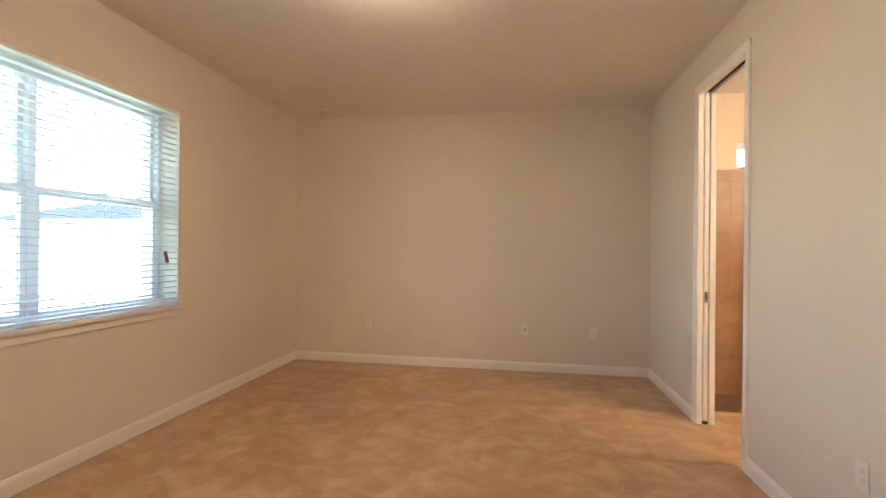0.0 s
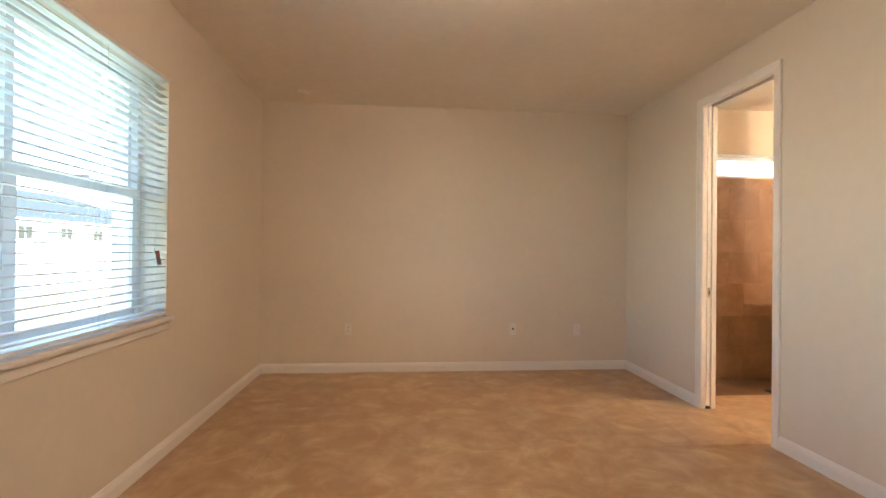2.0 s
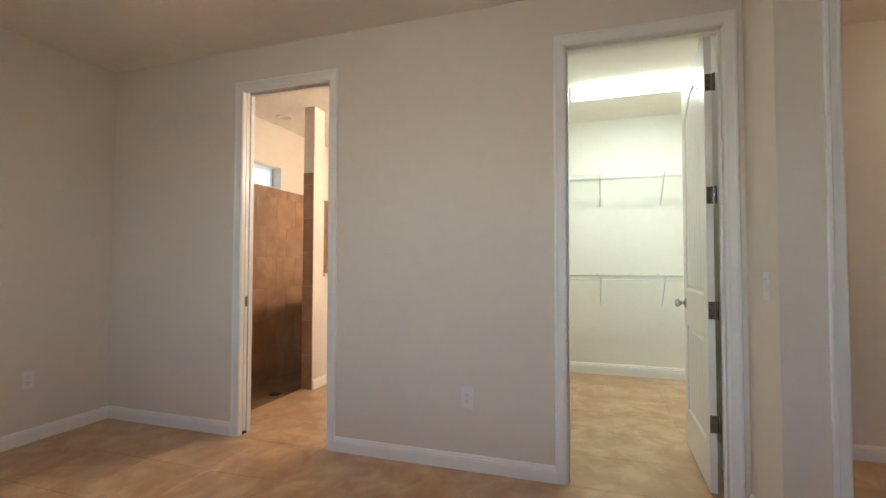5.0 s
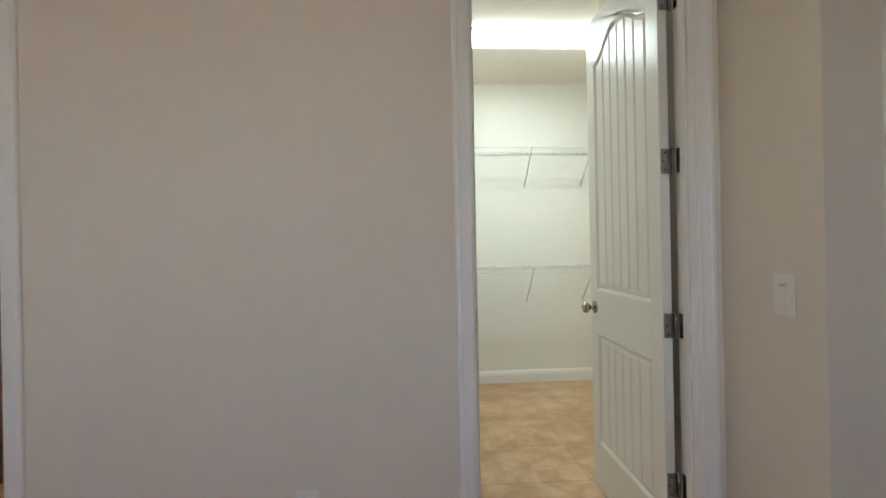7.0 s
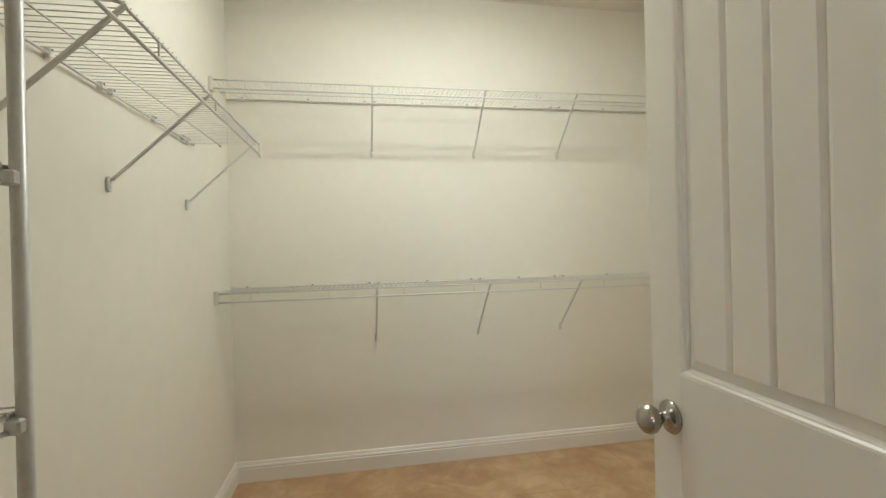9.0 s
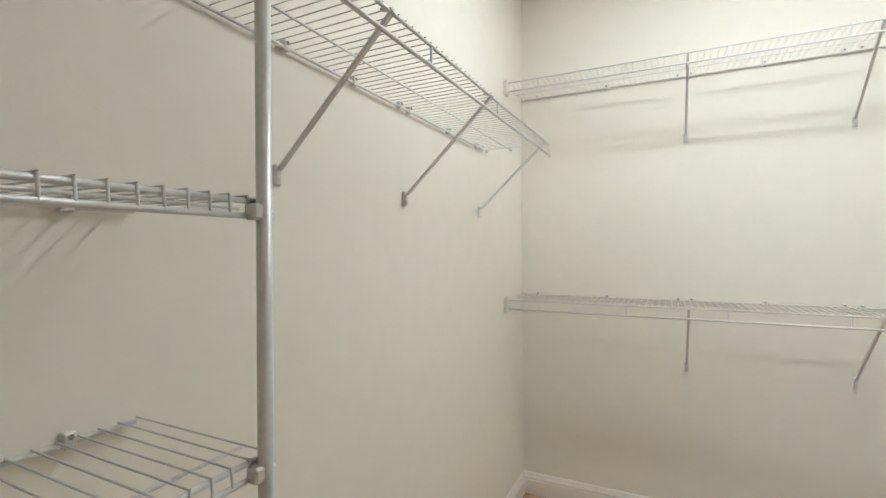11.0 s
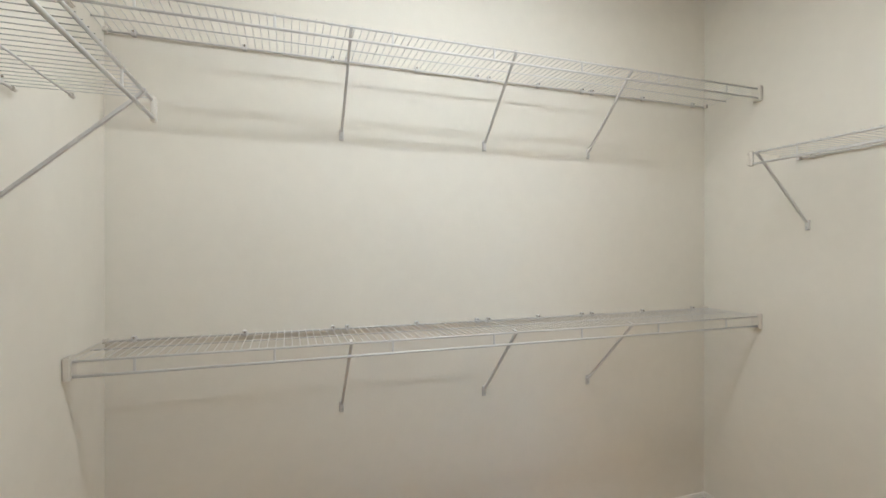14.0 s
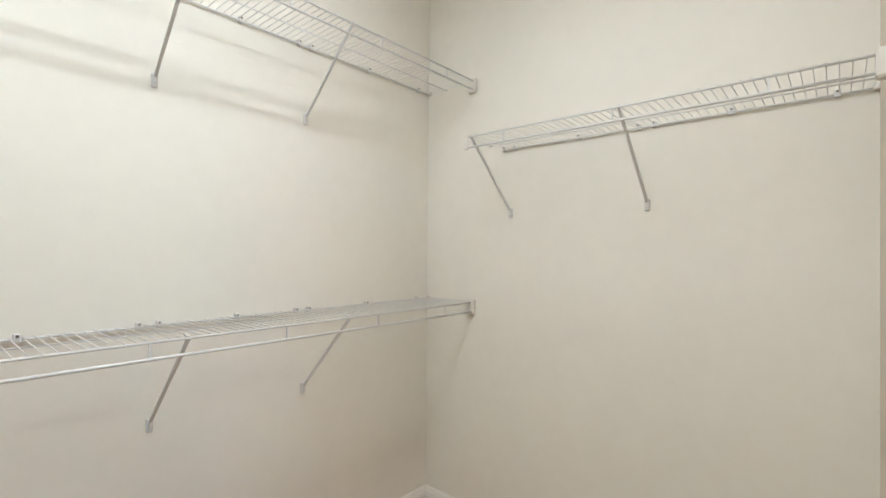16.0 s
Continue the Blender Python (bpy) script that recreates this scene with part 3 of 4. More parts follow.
# ---- blind ----
blind = hub("window_blind", "white two-inch slat blind hanging open in the window", "blind")
bx = XW - 0.025
b0, b1 = wy0 + 0.004, wy1 - 0.004
part("head_rail", rbox(bx - 0.026, b0, wz1 - 0.026, bx + 0.026, b1, wz1 - 0.0015, 0.003), SLAT, blind)
ZB = wz0 + 0.028
part("bottom_rail", rbox(bx - 0.025, b0, ZB - 0.022, bx + 0.025, b1, ZB - 0.004, 0.004, 2), SLAT, blind)
bm = bmesh.new()
prof = [(-0.025, -0.0025), (-0.012, 0.0008), (0, 0.0018), (0.012, 0.0008), (0.025, -0.0025)]
r = [[bm.verts.new((px, y, pz + dz)) for px, pz in prof for dz in (0, 0.0022)] for y in (b0, b1)]
for j in range(4):
    for k, rev in ((1, False), (0, True)):
        q = [r[0][2 * j + k], r[0][2 * j + 2 + k], r[1][2 * j + 2 + k], r[1][2 * j + k]]
        bm.faces.new(q[::-1] if rev else q).smooth = True
for a in r:
    for j in range(4):
        bm.faces.new((a[2 * j], a[2 * j + 2], a[2 * j + 3], a[2 * j + 1]))
for e in (0, 8):
    bm.faces.new((r[0][e], r[0][e + 1], r[1][e + 1], r[1][e]))
slat_mesh = mesh_of(bm, "slat", SLAT)
n_slat = 32
for i in range(n_slat):
    z = ZB + 0.016 + (wz1 - 0.048 - ZB) * i / n_slat
    tilt = 2.0 + random.uniform(-1.2, 1.2)
    share("slat", slat_mesh, blind, pose(bx, 0, z, 0, tilt, 0))
for y in (b0 + 0.13, b0 + 0.62, ym - 0.35, ym + 0.35, b1 - 0.62, b1 - 0.13):
    for dx in (-0.0262, 0.0262):
        bm = bmesh.new()
        tube(bm, (bx + dx, y, ZB - 0.01), (bx + dx, y, wz1 - 0.045), 0.0009, 5)
        part("ladder_cord", bm, CORD, blind)
bm = bmesh.new()
tube(bm, (bx + 0.036, 3.135, 1.24), (bx + 0.034, 3.135, wz1 - 0.05), 0.0012, 6)
part("lift_cord", bm, CORD, blind)
tag = part("warning_tag", rbox(-0.0006, -0.011, -0.085, 0.0006, 0.011, 0.0, 0.0003), TAG, blind, "small brown printed paper tag on a cord")
tag.matrix_local = pose(bx + 0.050, 3.14, 1.235, 12, 9, -48)
tag2 = part("tag_print", rbox(-0.0007, -0.008, 0, 0.0007, 0.008, 0.012, 0.0003), TAGR, tag)
tag2.matrix_local = pose(0.0008, 0.002, -0.024)
tassel = bmesh.new()
lathe(tassel, [(0.0, -0.02), (0.006, -0.02), (0.0065, -0.012), (0.003, 0.008), (0, 0.01)], 12, "Z", (bx + 0.036, 3.135, 1.24))
part("tassel", tassel, PLASTIC, blind)

# ---- outlets, switch, cable plate ----
def plate(m, kind):
    """Local: x across, z up, y off the wall."""
    label = {"outlet": "white duplex power outlet with a cover plate on the wall", "cable": "white cable plate with one dark socket on the wall",
             "switch": "white rocker light switch in a plate on the wall"}[kind]
    ob = hub({"outlet": "power_outlet", "cable": "cable_outlet", "switch": "light_switch"}[kind], label, {"switch": "switch"}.get(kind, "outlet"), m)
    w, h = (0.036, 0.060) if kind != "switch" else (0.038, 0.061)
    part("cover_plate", rbox(-w, 0, -h, w, 0.005, h, 0.0018, 2), PLASTIC, ob)
    if kind == "outlet":
        for dz in (-0.0195, 0.0195):
            bm = bmesh.new()
            lathe(bm, [(0, 0.004), (0.0165, 0.004), (0.0165, 0.0062), (0.0155, 0.0068), (0, 0.0068)], 20, "Y", (0, 0, dz))
            face = part("socket", bm, PLASTIC, ob)
            for dx in (-0.0062, 0.0062):
                part("slot", rbox(dx - 0.0012, 0.0055, dz - 0.001, dx + 0.0012, 0.0071, dz + 0.008, 0.0002), DARK, face)
            bm = bmesh.new()
            lathe(bm, [(0, 0.0055), (0.0026, 0.0055), (0.0026, 0.0071), (0, 0.0071)], 10, "Y", (0, 0, dz - 0.0075))
            part("ground_hole", bm, DARK, face)
    elif kind == "cable":
        bm = bmesh.new()
        lathe(bm, [(0, 0.004), (0.0095, 0.004), (0.0095, 0.007), (0.0085, 0.008), (0, 0.008)], 16, "Y", (0, 0, 0.002))
        part("socket", bm, DARK, ob, "dark round cable socket")
    else:
        part("rocker_frame", rbox(-0.018, 0.004, -0.035, 0.018, 0.0065, 0.035, 0.001), PLASTIC, ob)
        rk = part("rocker", rbox(-0.0155, 0.003, -0.0325, 0.0155, 0.0085, 0.0325, 0.0015), PLASTIC, ob)
        rk.matrix_local = pose(0, 0.0005, 0, 2.5, 0, 0)
        part("slider_slot", rbox(-0.010, 0.004, 0.0262, 0.010, 0.0092, 0.0276, 0.0003), DARK, ob)
    for dz in ((0.0,) if kind == "outlet" else (-0.048, 0.048)):
        bm = bmesh.new()
        lathe(bm, [(0, 0.004), (0.003, 0.004), (0.0028, 0.0062), (0, 0.0064)], 10, "Y", (0, 0, dz))
        part("screw", bm, PLASTIC, ob)
    return ob


plate(pose(-1.387, YN, 0.44, 0, 0, 180), "outlet")
plate(pose(0.33, YN, 0.434, 0, 0, 180), "cable")
plate(pose(1.024, YN, 0.424, 0, 0, 180), "outlet")
plate(pose(XE, 2.232, 0.42, 0, 0, 90), "outlet")
plate(pose(1.302, YA, 1.116), "switch")

# ---- ceiling vent, smoke alarm, lamps ----
vent = hub("ceiling_vent", "white two-bay metal ceiling vent with dark slots", "vent", pose(1.188, 2.572, ZC))
vx, vy = 0.088, 0.152
bm = bmesh.new()
for q in ((-vx, -vy, -vx + 0.02, vy), (vx - 0.02, -vy, vx, vy), (-vx + 0.02, -vy, vx - 0.02, -vy + 0.02), (-vx + 0.02, vy - 0.02, vx - 0.02, vy), (-vx + 0.02, -0.009, vx - 0.02, 0.009)):
    box(bm, q[0], q[1], -0.007, q[2], q[3], 0)
part("frame", bm, PLASTIC, vent)
# Near-black sheet behind the slats: the duct's shade put into colour.
part("duct_shade", rbox(-vx + 0.015, -vy + 0.015, -0.003, vx - 0.015, vy - 0.015, -0.001, 0.0003), VENTSHADE, vent)
for ya, yb in ((-vy + 0.02, -0.009), (0.009, vy - 0.02)):
    for i in range(7):
        x = -vx + 0.03 + i * 0.0195
        bm = bmesh.new()
        bar(bm, (x, ya, -0.006), (x, yb, -0.006), (0.8, 0, 0.6), 0.0048, 0.0006)
        part("slat", bm, PLASTIC, vent)
bm = bmesh.new()
lathe(bm, [(0, 0), (0.058, 0), (0.058, -0.010), (0.053, -0.019), (0.040, -0.024), (0, -0.025)], 28)
alarm = thing("smoke_alarm", bm, CEIL, "small round white smoke alarm on the ceiling", "smoke alarm")
alarm.matrix_world = pose(-1.78, 4.81, ZC)
bm = bmesh.new()
lathe(bm, [(0, -0.0245), (0.012, -0.0245), (0.011, -0.028), (0, -0.028)], 14)
part("test_button", bm, PLASTIC, alarm)


def dome_lamp(x, y, z, glass, label):
    ob = hub("ceiling_lamp", label, "lamp", pose(x, y, z))
    bm = bmesh.new()
    lathe(bm, [(0, 0), (0.15, 0), (0.155, -0.015), (0.15, -0.028), (0, -0.028)], 32)
    part("base", bm, NICKEL, ob)
    bm = bmesh.new()
    lathe(bm, [(0, -0.028), (0.158, -0.028), (0.16, -0.045), (0.145, -0.078), (0.10, -0.105), (0.05, -0.118), (0.0, -0.121)], 32)
    part("shade", bm, glass, ob, "frosted glass dome, lit")


dome_lamp(-0.42, 2.42, ZC, LAMP_BED, "round flush ceiling lamp with lit frosted glass dome")
# Out of view: hall lamp added for the warm tone on its wall.
dome_lamp(1.84, -1.3, ZC, LAMP_HALL, "unseen round flush hall lamp, assumed, with lit frosted glass dome")

tubes = hub("closet_light", "long white fluorescent wrap light, lit, on the closet ceiling", "ceiling light", pose(*LAMP_AT, ZCC))
part("tray", rbox(-0.088, -0.605, -0.016, 0.088, 0.605, 0, 0.002), PLASTIC, tubes)
bm = bmesh.new()
prof = [(-0.093, -0.018), (-0.098, -0.03), (-0.088, -0.06), (-0.057, -0.078), (0, -0.084), (0.057, -0.078), (0.088, -0.06), (0.098, -0.03), (0.093, -0.018)]
rr = [[bm.verts.new((a, y, b)) for a, b in prof] for y in (-0.60, 0.60)]
for j in range(len(prof)):
    k = (j + 1) % len(prof)
    bm.faces.new((rr[0][j], rr[0][k], rr[1][k], rr[1][j]))
bm.faces.new(rr[0])
bm.faces.new(rr[1][::-1])
part("diffuser", bm, LENS, tubes, "curved prismatic acrylic cover, lit")
for y in (-0.607, 0.607):
    part("end_cap", rbox(-0.092, y - 0.006, -0.07, 0.092, y + 0.006, 0, 0.003), PLASTIC, tubes)


# ---- wire shelves ----
def wire_shelf(m, length, depth, rod=True, brackets=(), drop=0.29, caps=(True, True), free=(False, False), label="", coat=None, clip0=0.09):
    """Local: x along the wall, y off the wall, z up, deck top at 0."""
    coat = coat or WIRE
    sh = hub("wire_shelf", label, "shelf", m)
    R = 0.0037
    yb = 0.010
    mid = depth * 0.42 if rod else depth - 0.052
    def rail(name, y, z, r, a=0.0, b=length, lab=""):
        bm = bmesh.new()
        tube(bm, (a, y, z), (b, y, z), r, 8)
        return part(name, bm, coat, sh, lab)
    rail("back_rail", yb, -R - 0.001, R, 0.015, length - 0.015)
    rail("front_rail", depth, -R - 0.001, R)
    rail("mid_rail", mid, -R - 0.0052, 0.0024, 0.004, length - 0.004)
    lip = 0.048 if rod else 0.023
    rail("hang_rod" if rod else "lip_rail", depth + (0.002 if rod else 0.003), -lip, 0.0045 if rod else R)
    bm = bmesh.new()
    n = int(length / 0.0254)
    off = (length - n * 0.0254) / 2
    for i in range(n + 1):
        x = min(length - 0.003, max(0.003, off + i * 0.0254))
        tube(bm, (x, yb - 0.002, 0.0005), (x, depth + 0.003, 0.0005), 0.0013 if rod else 0.0016, 5, False)
        if not rod:
            tube(bm, (x, depth + 0.003, 0.0005), (x, depth + 0.005, -lip - 0.002), 0.0017, 5, False)
    tagged(part("wire_grid", bm, coat, sh), kind="stuff")
    if rod:
        k = max(2, round(length / 0.38))
        for i in range(k):
            x = length * (i + 0.5) / k + 0.02
            part("rod_hanger", rbox(x - 0.0035, depth - 0.002, -lip - 0.003, x + 0.0035, depth + 0.0025, -0.002, 0.001), coat, sh)
    # clips in pairs at the brackets, singles between them and near the ends
    stops = sorted([clip0, length - clip0] + list(brackets))
    spots = [x + d for x in brackets for d in (-0.022, 0.034)]
    for a, b in zip(stops, stops[1:]):
        n_mid = max(0, round((b - a) / 0.3) - 1)
        spots += [a + (b - a) * (i + 1) / (n_mid + 1) for i in range(n_mid)]
    spots += [x for x in (clip0, length - clip0) if min((abs(x - q) for q in spots), default=1.0) > 0.06]
    for x in spots:
        cl = part("wall_clip", rbox(x - 0.008, 0.0, -0.012, x + 0.008, 0.016, 0.010, 0.002), coat, sh)
        bm = bmesh.new()
        tube(bm, (x, 0.0155, 0.004), (x, 0.0178, 0.004), 0.0038, 8)
        part("clip_screw", bm, NICKEL, cl)
    for x in brackets:
        bm = bmesh.new()
        bar(bm, (x, depth + 0.004, -0.004), (x, 0.014, -drop + 0.012), (1, 0, 0), 0.0048, 0.0034)
        bar(bm, (x, depth + 0.004, -0.001), (x, depth - 0.020, 0.004), (1, 0, 0), 0.0048, 0.002)
        bk = part("bracket", bm, coat, sh, "white diagonal support bracket")
        part("bracket_foot", rbox(x - 0.009, 0, -drop - 0.022, x + 0.009, 0.012, -drop + 0.022, 0.003), coat, bk)
        bm = bmesh.new()
        tube(bm, (x, 0.011, -drop - 0.010), (x, 0.0135, -drop - 0.010), 0.0042, 10)
        part("bracket_screw", bm, STEEL, bk)
    for end, cap, fr in zip((0, 1), caps, free):
        x = 0.0 if end == 0 else length
        s = 1 if end == 0 else -1
        if cap:
            bm = rbox(min(x, x + s * 0.022), depth - 0.030, -lip - 0.012, max(x, x + s * 0.022), depth + 0.014, 0.010, 0.004, 2)
            part("end_bracket", bm, PLASTIC, sh, "white plastic end bracket on the wall")
            part("side_clip", rbox(min(x, x + s * 0.014), 0.0, -0.010, max(x, x + s * 0.014), 0.022, 0.008, 0.002), PLASTIC, sh)
        if fr:
            part("end_plate", rbox(min(x, x + s * 0.018), depth - 0.004, -lip - 0.009, max(x, x + s * 0.018), depth + 0.008, 0.005, 0.003), PLASTIC, sh)
            for y, z in ((depth, -0.004), (depth + 0.002, -lip), (mid, -0.008), (yb, -0.004)):
                bm = bmesh.new()
                tube(bm, (x - s * 0.004, y, z), (x + s * 0.010, y, z), 0.0058, 10)
                part("end_tip", bm, PLASTIC, sh)
    return sh


BL = CY1 - CY0
back_br = [y - CY0 for y in (0.282, 0.822, 1.440)]
wire_shelf(pose(CX1, CY0, 2.158, 0, 0, 90), BL, 0.305, True, back_br, 0.298, label="long white wire shelf with hang rod, high on the back wall")
wire_shelf(pose(CX1, CY0, 1.094, 0, 0, 90), BL, 0.305, True, back_br, 0.314, label="long white wire shelf with hang rod at waist height")
LXE, SXE = 3.745, 3.830            # free ends of the side shelves
wire_shelf(pose(LXE, CY1, 1.775, 0, 0, 180), LXE - CX0, 0.285, True, [LXE - x for x in (3.662, 3.052, 2.542)], 0.275,
           (False, True), (True, False), "white wire shelf with hang rod above the pole tower")
wire_shelf(pose(CX2, CY0, 1.801), SXE - CX2, 0.30, True, [x - CX2 for x in (3.797, 3.208)], 0.293,
           (True, False), (False, True), "white wire shelf with hang rod on the closet side wall")
# shelf tower: two short shelves and a pole
TX = 2.297
for z in (1.412, 1.097):
    wire_shelf(pose(TX - 0.024, CY1, z, 0, 0, 180), TX - 0.024 - CX0, 0.275, False, (), 0.29, (False, True), (False, False),
               "short grey-white wire shelf fixed to wall and pole", STEEL, 0.10)
pole = hub("shelf_pole", "slender grey-white steel pole standing on the floor, carrying shelves", "pole", pose(TX - 0.045, CY1 - 0.287, 0))
bm = bmesh.new()
tube(bm, (0, 0, 0.012), (0, 0, 1.792), 0.0095, 16)
part("tube", bm, STEEL, pole)
bm = bmesh.new()
lathe(bm, [(0, 0), (0.017, 0), (0.017, 0.008), (0.011, 0.016), (0, 0.016)], 16)
part("foot", bm, PLASTIC, pole)
for z in (1.412, 1.097, 1.775):
    part("shelf_clamp", rbox(-0.020, -0.006, z - 0.028, 0.0102, 0.013, z - 0.008, 0.003), STEEL, pole)
    bm = bmesh.new()
    tube(bm, (0.008, 0, z - 0.018), (0.0135, 0, z - 0.018), 0.003, 8)
    part("clamp_screw", bm, PLASTIC, pole)

# ---- bathroom ----
bwin = hub("window_2", "narrow high white vinyl window above the shower tiles", "window", kind="structure")
x0, x1, z0, z1 = BW
yo = BY1 + 0.12
bm = bmesh.new()
f = 0.035
box(bm, x0, yo, z0, x0 + f, yo + 0.06, z1)
box(bm, x1 - f, yo, z0, x1, yo + 0.06, z1)
box(bm, x0 + f, yo, z0, x1 - f, yo + 0.06, z0 + f)
box(bm, x0 + f, yo, z1 - f, x1 - f, yo + 0.06, z1)
part("window_frame", bm, VINYL, bwin)
bm = bmesh.new()
box(bm, x0 + f, yo + 0.025, z0 + f, x1 - f, yo + 0.031, z1 - f)
pane = part("pane", bm, GLASS, bwin)
pane.visible_shadow = False
bm = bmesh.new()
lathe(bm, [(0, 0), (0.085, 0), (0.085, -0.004), (0.075, -0.008), (0.06, -0.006), (0.055, -0.002), (0, -0.002)], 28)
dl = thing("recessed_light", bm, PLASTIC, "round white recessed ceiling light, unlit, above the shower", "ceiling light")
dl.matrix_world = pose(2.94, 4.58, ZC)
# Unseen lamp added to light the bathroom; its form and place are assumed.
bath_lamp = hub("assumed_bath_light", "unseen wall lamp with three lit frosted shades, assumed in the bathroom", "lamp", pose(3.6, BY0, 2.2))
part("back_plate", rbox(-0.32, 0, -0.04, 0.32, 0.025, 0.04, 0.004), NICKEL, bath_lamp)
for x in (-0.22, 0, 0.22):
    bm = bmesh.new()
    lathe(bm, [(0, -0.09), (0.045, -0.09), (0.06, -0.05), (0.055, 0.0), (0.035, 0.03), (0, 0.032)], 20, "Z", (x, 0.09, 0))
    part("shade", bm, LAMP_BATH, bath_lamp)
    bm = bmesh.new()
    tube(bm, (x, 0.02, 0.02), (x, 0.09, 0.032), 0.008, 10)
    part("arm", bm, NICKEL, bath_lamp)
pf = hub("shower_opening_trim", "cream painted sill on top of the half wall", "trim", kind="structure")
part("sill", rbox(PX0 + 0.001, 4.07, PZ0 - 0.002, BX1 - 0.002, 4.225, PZ0 + 0.02, 0.004), TRIM, pf)
boxes("shower_pan", [(CX0, 4.21, -0.10, BX1, BY1, -0.045)], SHOWERF, "dark brown sunken shower floor", "floor")
drain = bmesh.new()
lathe(drain, [(0, 0), (0.055, 0), (0.055, 0.004), (0.048, 0.006), (0, 0.005)], 24)
dr = thing("shower_drain", drain, DARK, "round dark metal drain in the shower floor", "drain")
dr.matrix_world = pose(2.63, 4.42, -0.040)

# ---- outdoors ----
bm = bmesh.new()
bmesh.ops.create_grid(bm, x_segments=2, y_segments=2, size=400)
g = thing("ground", bm, LAWN, "flat lawn around the house, colour paled to bounce daylight", "ground", "structure")
g.location.z = -0.25
boxes("foundation", [(XW - 0.32, -2.75, -0.35, BX1 + WT, YN + 0.2, -0.10)], STUCCO, "concrete slab under the house", "foundation")
fence = hub("vinyl_fence", "tall white vinyl privacy fence across the yard", "fence")
FX = -13.5
post = mesh_of(rbox(-0.06, -0.06, 0, 0.06, 0.06, 1.85, 0.01), "post", FENCE)
panel_m = mesh_of(rbox(-0.02, 0.06, 0.08, 0.02, 2.34, 1.72, 0.008), "fence_panel", FENCE)
cap_m = mesh_of(rbox(-0.035, 0.06, 1.66, 0.035, 2.34, 1.76, 0.008), "top_rail", FENCE)
for i in range(20):
    y = -10 + i * 2.4
    share("post", post, fence, pose(FX, y, -0.25))
    share("fence_panel", panel_m, fence, pose(FX, y, -0.25))
    share("top_rail", cap_m, fence, pose(FX, y, -0.25))
house = hub("neighbour_house", "pale one-storey house with grey hip roof behind the fence", "house")
hx, hy0, hy1, he, hr = -25.0, 27.0, 52.0, 3.05, 5.75   # front face, ends, eave and ridge heights
bm = bmesh.new()
box(bm, hx - 12, hy0, -0.3, hx, hy1, he)
part("wall", bm, STUCCO, house)
bm = bmesh.new()
e = 0.6
base = [bm.verts.new(p) for p in ((hx - 12 - e, hy0 - e, he), (hx + e, hy0 - e, he), (hx + e, hy1 + e, he), (hx - 12 - e, hy1 + e, he))]
ridge = [bm.verts.new(p) for p in ((hx - 6, hy0 + 8, hr), (hx - 6, hy1 - 8, hr))]
bm.faces.new(base[::-1])
bm.faces.new((base[0], base[1], ridge[0]))
bm.faces.new((base[1], base[2], ridge[1], ridge[0]))
bm.faces.new((base[2], base[3], ridge[1]))
bm.faces.new((base[3], base[0], ridge[0], ridge[1]))
part("roof", bm, SHINGLE, house)
part("fascia", rbox(hx + e - 0.02, hy0 - e, he - 0.17, hx + e + 0.03, hy1 + e, he + 0.02, 0.01), FENCE, house)
part("fascia", rbox(hx - 12 - e, hy0 - e - 0.03, he - 0.17, hx + e - 0.02, hy0 - e + 0.02, he + 0.02, 0.01), FENCE, house)
for y in (27.6, 29.6, 31.4, 35.0, 38.4, 42.0, 45.5):
    wd = part("window", rbox(hx - 0.02, y - 0.06, 1.65, hx + 0.05, y + 1.16, 2.65, 0.01), FENCE, house)
    part("pane", rbox(hx + 0.02, y, 1.72, hx + 0.06, y + 0.52, 2.58, 0.005), GLASSDARK, wd)
    part("pane", rbox(hx + 0.02, y + 0.58, 1.72, hx + 0.06, y + 1.1, 2.58, 0.005), GLASSDARK, wd)

# ---- tiles ----
def tile_mesh(w, h, t=0.010, c=0.0010, material=None, name="tile"):
    """A flat tile, edges eased; lies from 0,0 to w,h with its top at 0."""
    bm = bmesh.new()
    lo = [bm.verts.new(p) for p in ((0, 0, -t), (w, 0, -t), (w, h, -t), (0, h, -t))]
    md = [bm.verts.new(p) for p in ((0, 0, -c), (w, 0, -c), (w, h, -c), (0, h, -c))]
    up = [bm.verts.new(p) for p in ((c, c, 0), (w - c, c, 0), (w - c, h - c, 0), (c, h - c, 0))]
    for a, b in ((lo, md), (md, up)):
        for i in range(4):
            bm.faces.new((a[i], a[(i + 1) % 4], b[(i + 1) % 4], b[i]))
    bm.faces.new(up)
    return mesh_of(bm, name, material)


floor = boxes("floor", [(XW, -2.6, -0.10, CX0, YN, -0.0013), (CX0, -2.6, -0.10, BX1, 4.21, -0.0013)], GROUT, "beige mottled travertine-look tiled floor with fine joints", "floor")
T, J = 0.457, 0.0015
meshes = {}


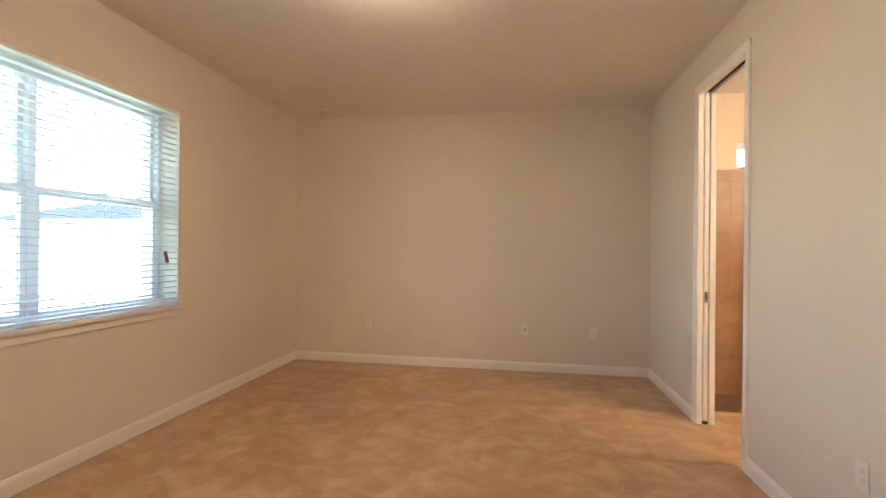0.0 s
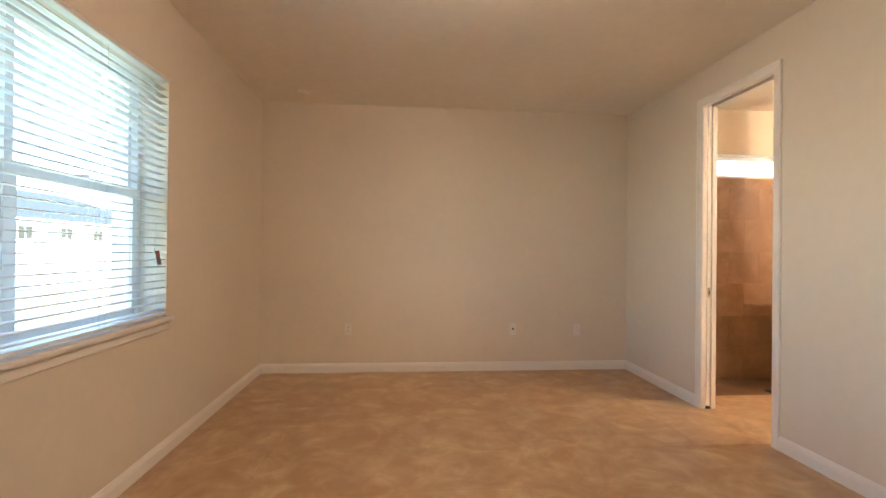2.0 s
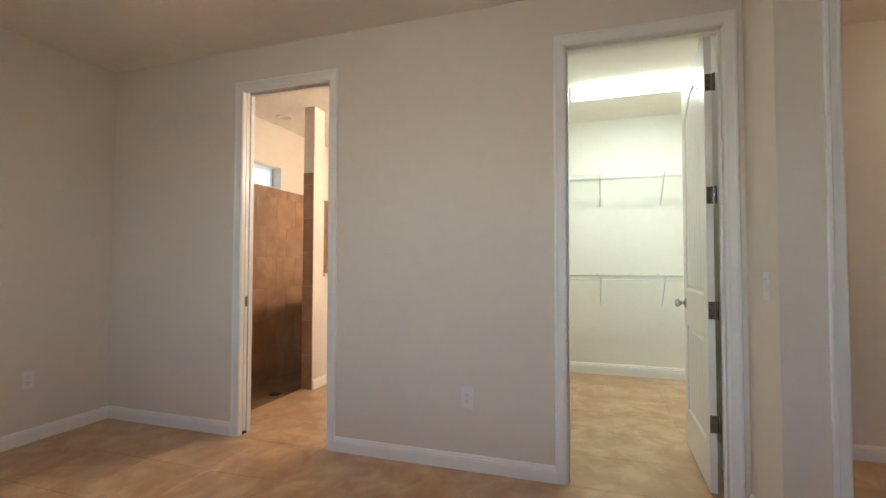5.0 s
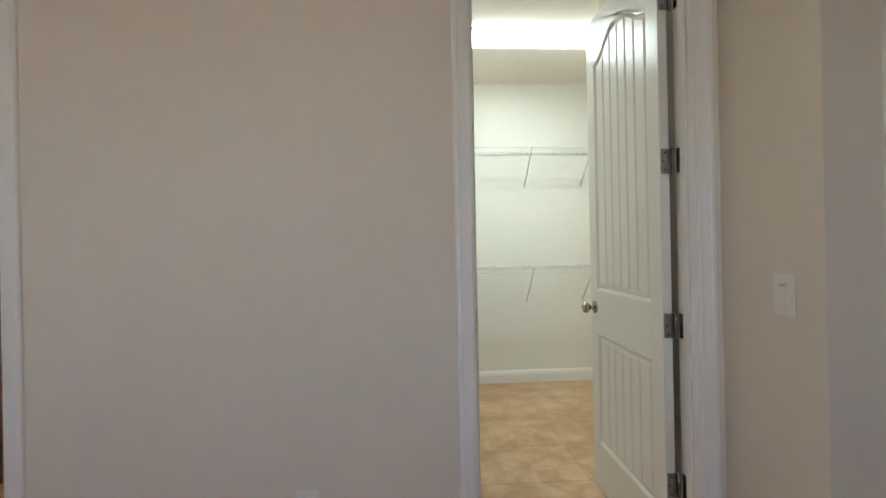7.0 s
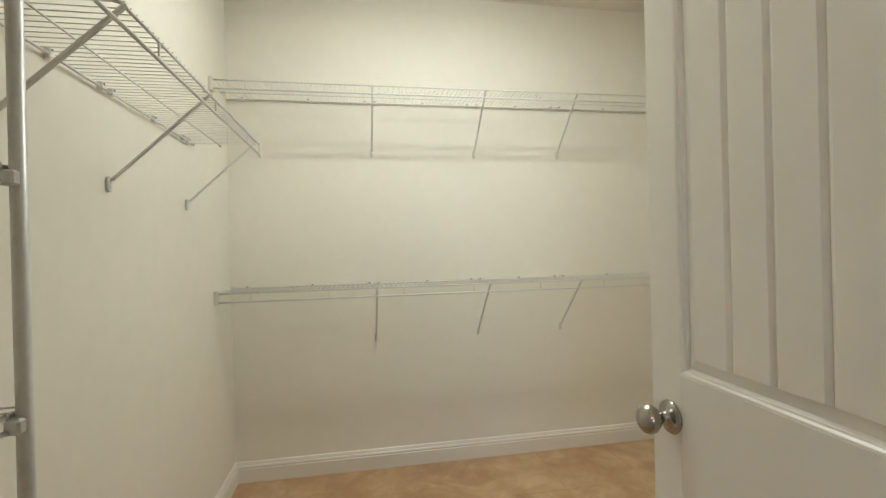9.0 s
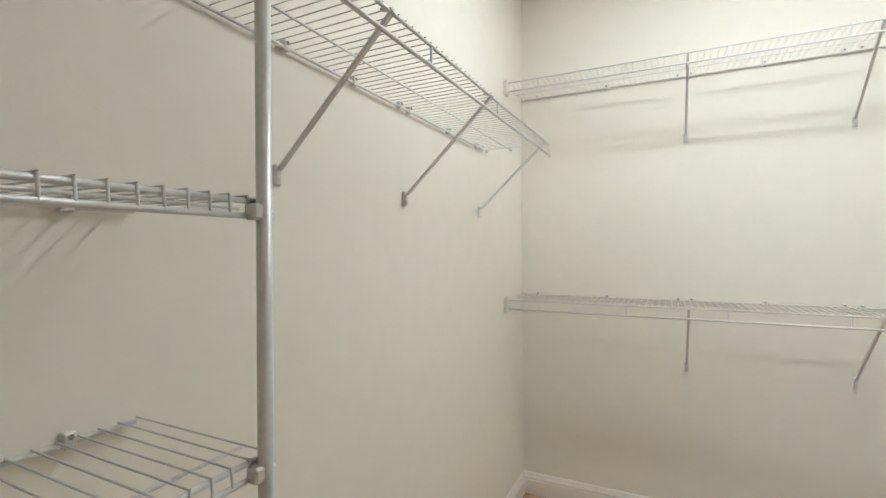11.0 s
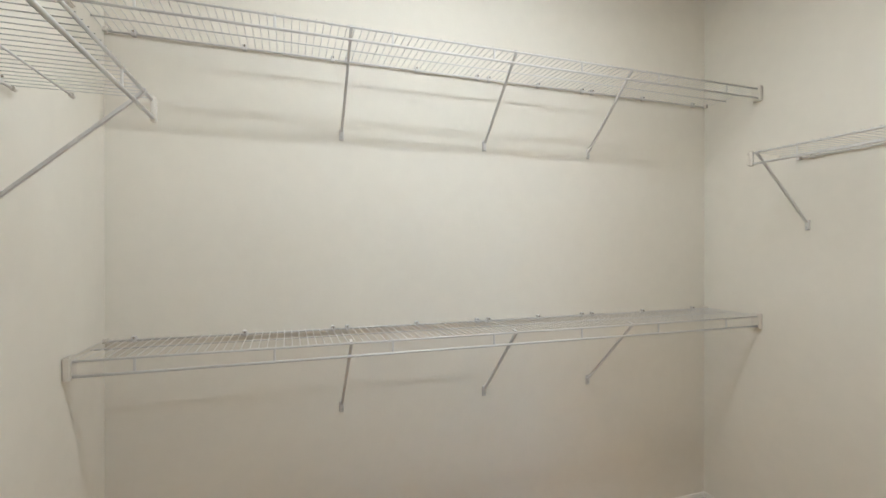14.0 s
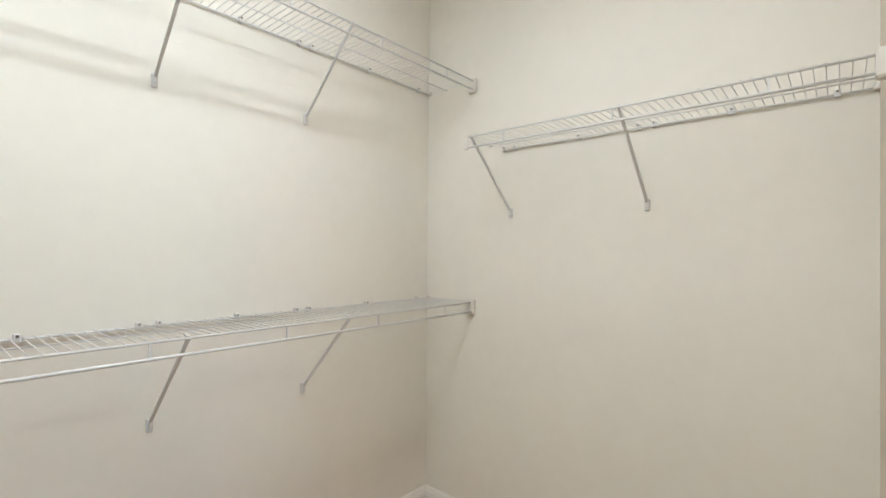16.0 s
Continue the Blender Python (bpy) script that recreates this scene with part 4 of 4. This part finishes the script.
def lay(parent, x0, y0, x1, y1, ox, oy):
    i0, i1 = math.floor((x0 - ox) / T), math.ceil((x1 - ox) / T)
    j0, j1 = math.floor((y0 - oy) / T), math.ceil((y1 - oy) / T)
    for i in range(i0, i1):
        for j in range(j0, j1):
            a, b = max(x0, ox + i * T), min(x1, ox + (i + 1) * T)
            c, d = max(y0, oy + j * T), min(y1, oy + (j + 1) * T)
            w, h = round(b - a - J, 4), round(d - c - J, 4)
            if w < 0.01 or h < 0.01:
                continue
            if (w, h) not in meshes:
                meshes[(w, h)] = tile_mesh(w, h, material=FLOORT)
            share("tile", meshes[(w, h)], parent, pose(a + J / 2, c + J / 2, 0))


lay(floor, XW, YS, XE, YN, -2.10, 0.02)
lay(floor, XE, -0.45, CX1, BY0, -2.10, 0.02)
lay(floor, XE, BY0, BX1, 4.21, -2.10, 0.02)

S = 0.33
smesh = {}


def wall_tiles(parent, n_u, n_v, width, height, place):
    """Square tiles over width by height, laid up from the floor in running rows."""
    for v in range(n_v):
        for u in range(-1, n_u):
            a = max(0.0, u * S + (v % 2) * S * 0.5)
            b = min(width, (u + 1) * S + (v % 2) * S * 0.5)
            c, d = v * S, min(height, (v + 1) * S)
            w, h = round(b - a - 0.002, 4), round(d - c - 0.002, 4)
            if w < 0.01 or h < 0.01:
                continue
            if (w, h) not in smesh:
                smesh[(w, h)] = tile_mesh(w, h, 0.008, 0.0012, SHOWERT)
            share("wall_tile", smesh[(w, h)], parent, place(a + 0.001, c + 0.001))


TT = 2.035
boxes("shower_tile_bed", [(CX0, BY1 - 0.007, -0.05, BX1, BY1, TT)], SHOWERG, "thin brown grout bed behind the shower tiles", "wall")
wall_tiles(bath_wall, 10, 7, BX1 - CX0, TT + 0.045, lambda a, c: Matrix(((1, 0, 0, CX0 + a), (0, 0, -1, BY1 - 0.0085), (0, 1, 0, c - 0.045), (0, 0, 0, 1))))
wall_tiles(wing, 1, 7, 0.115, 2.095, lambda a, c: Matrix(((0, 0, -1, 2.755 - 0.0085), (-1, 0, 0, 4.205 - a), (0, 1, 0, c), (0, 0, 0, 1))))
wall_tiles(wing, 6, 7, BX1 - 2.755, 1.08, lambda a, c: Matrix(((-1, 0, 0, BX1 - a), (0, 0, 1, 4.205 + 0.0085), (0, 1, 0, c - 0.04), (0, 0, 0, 1))))
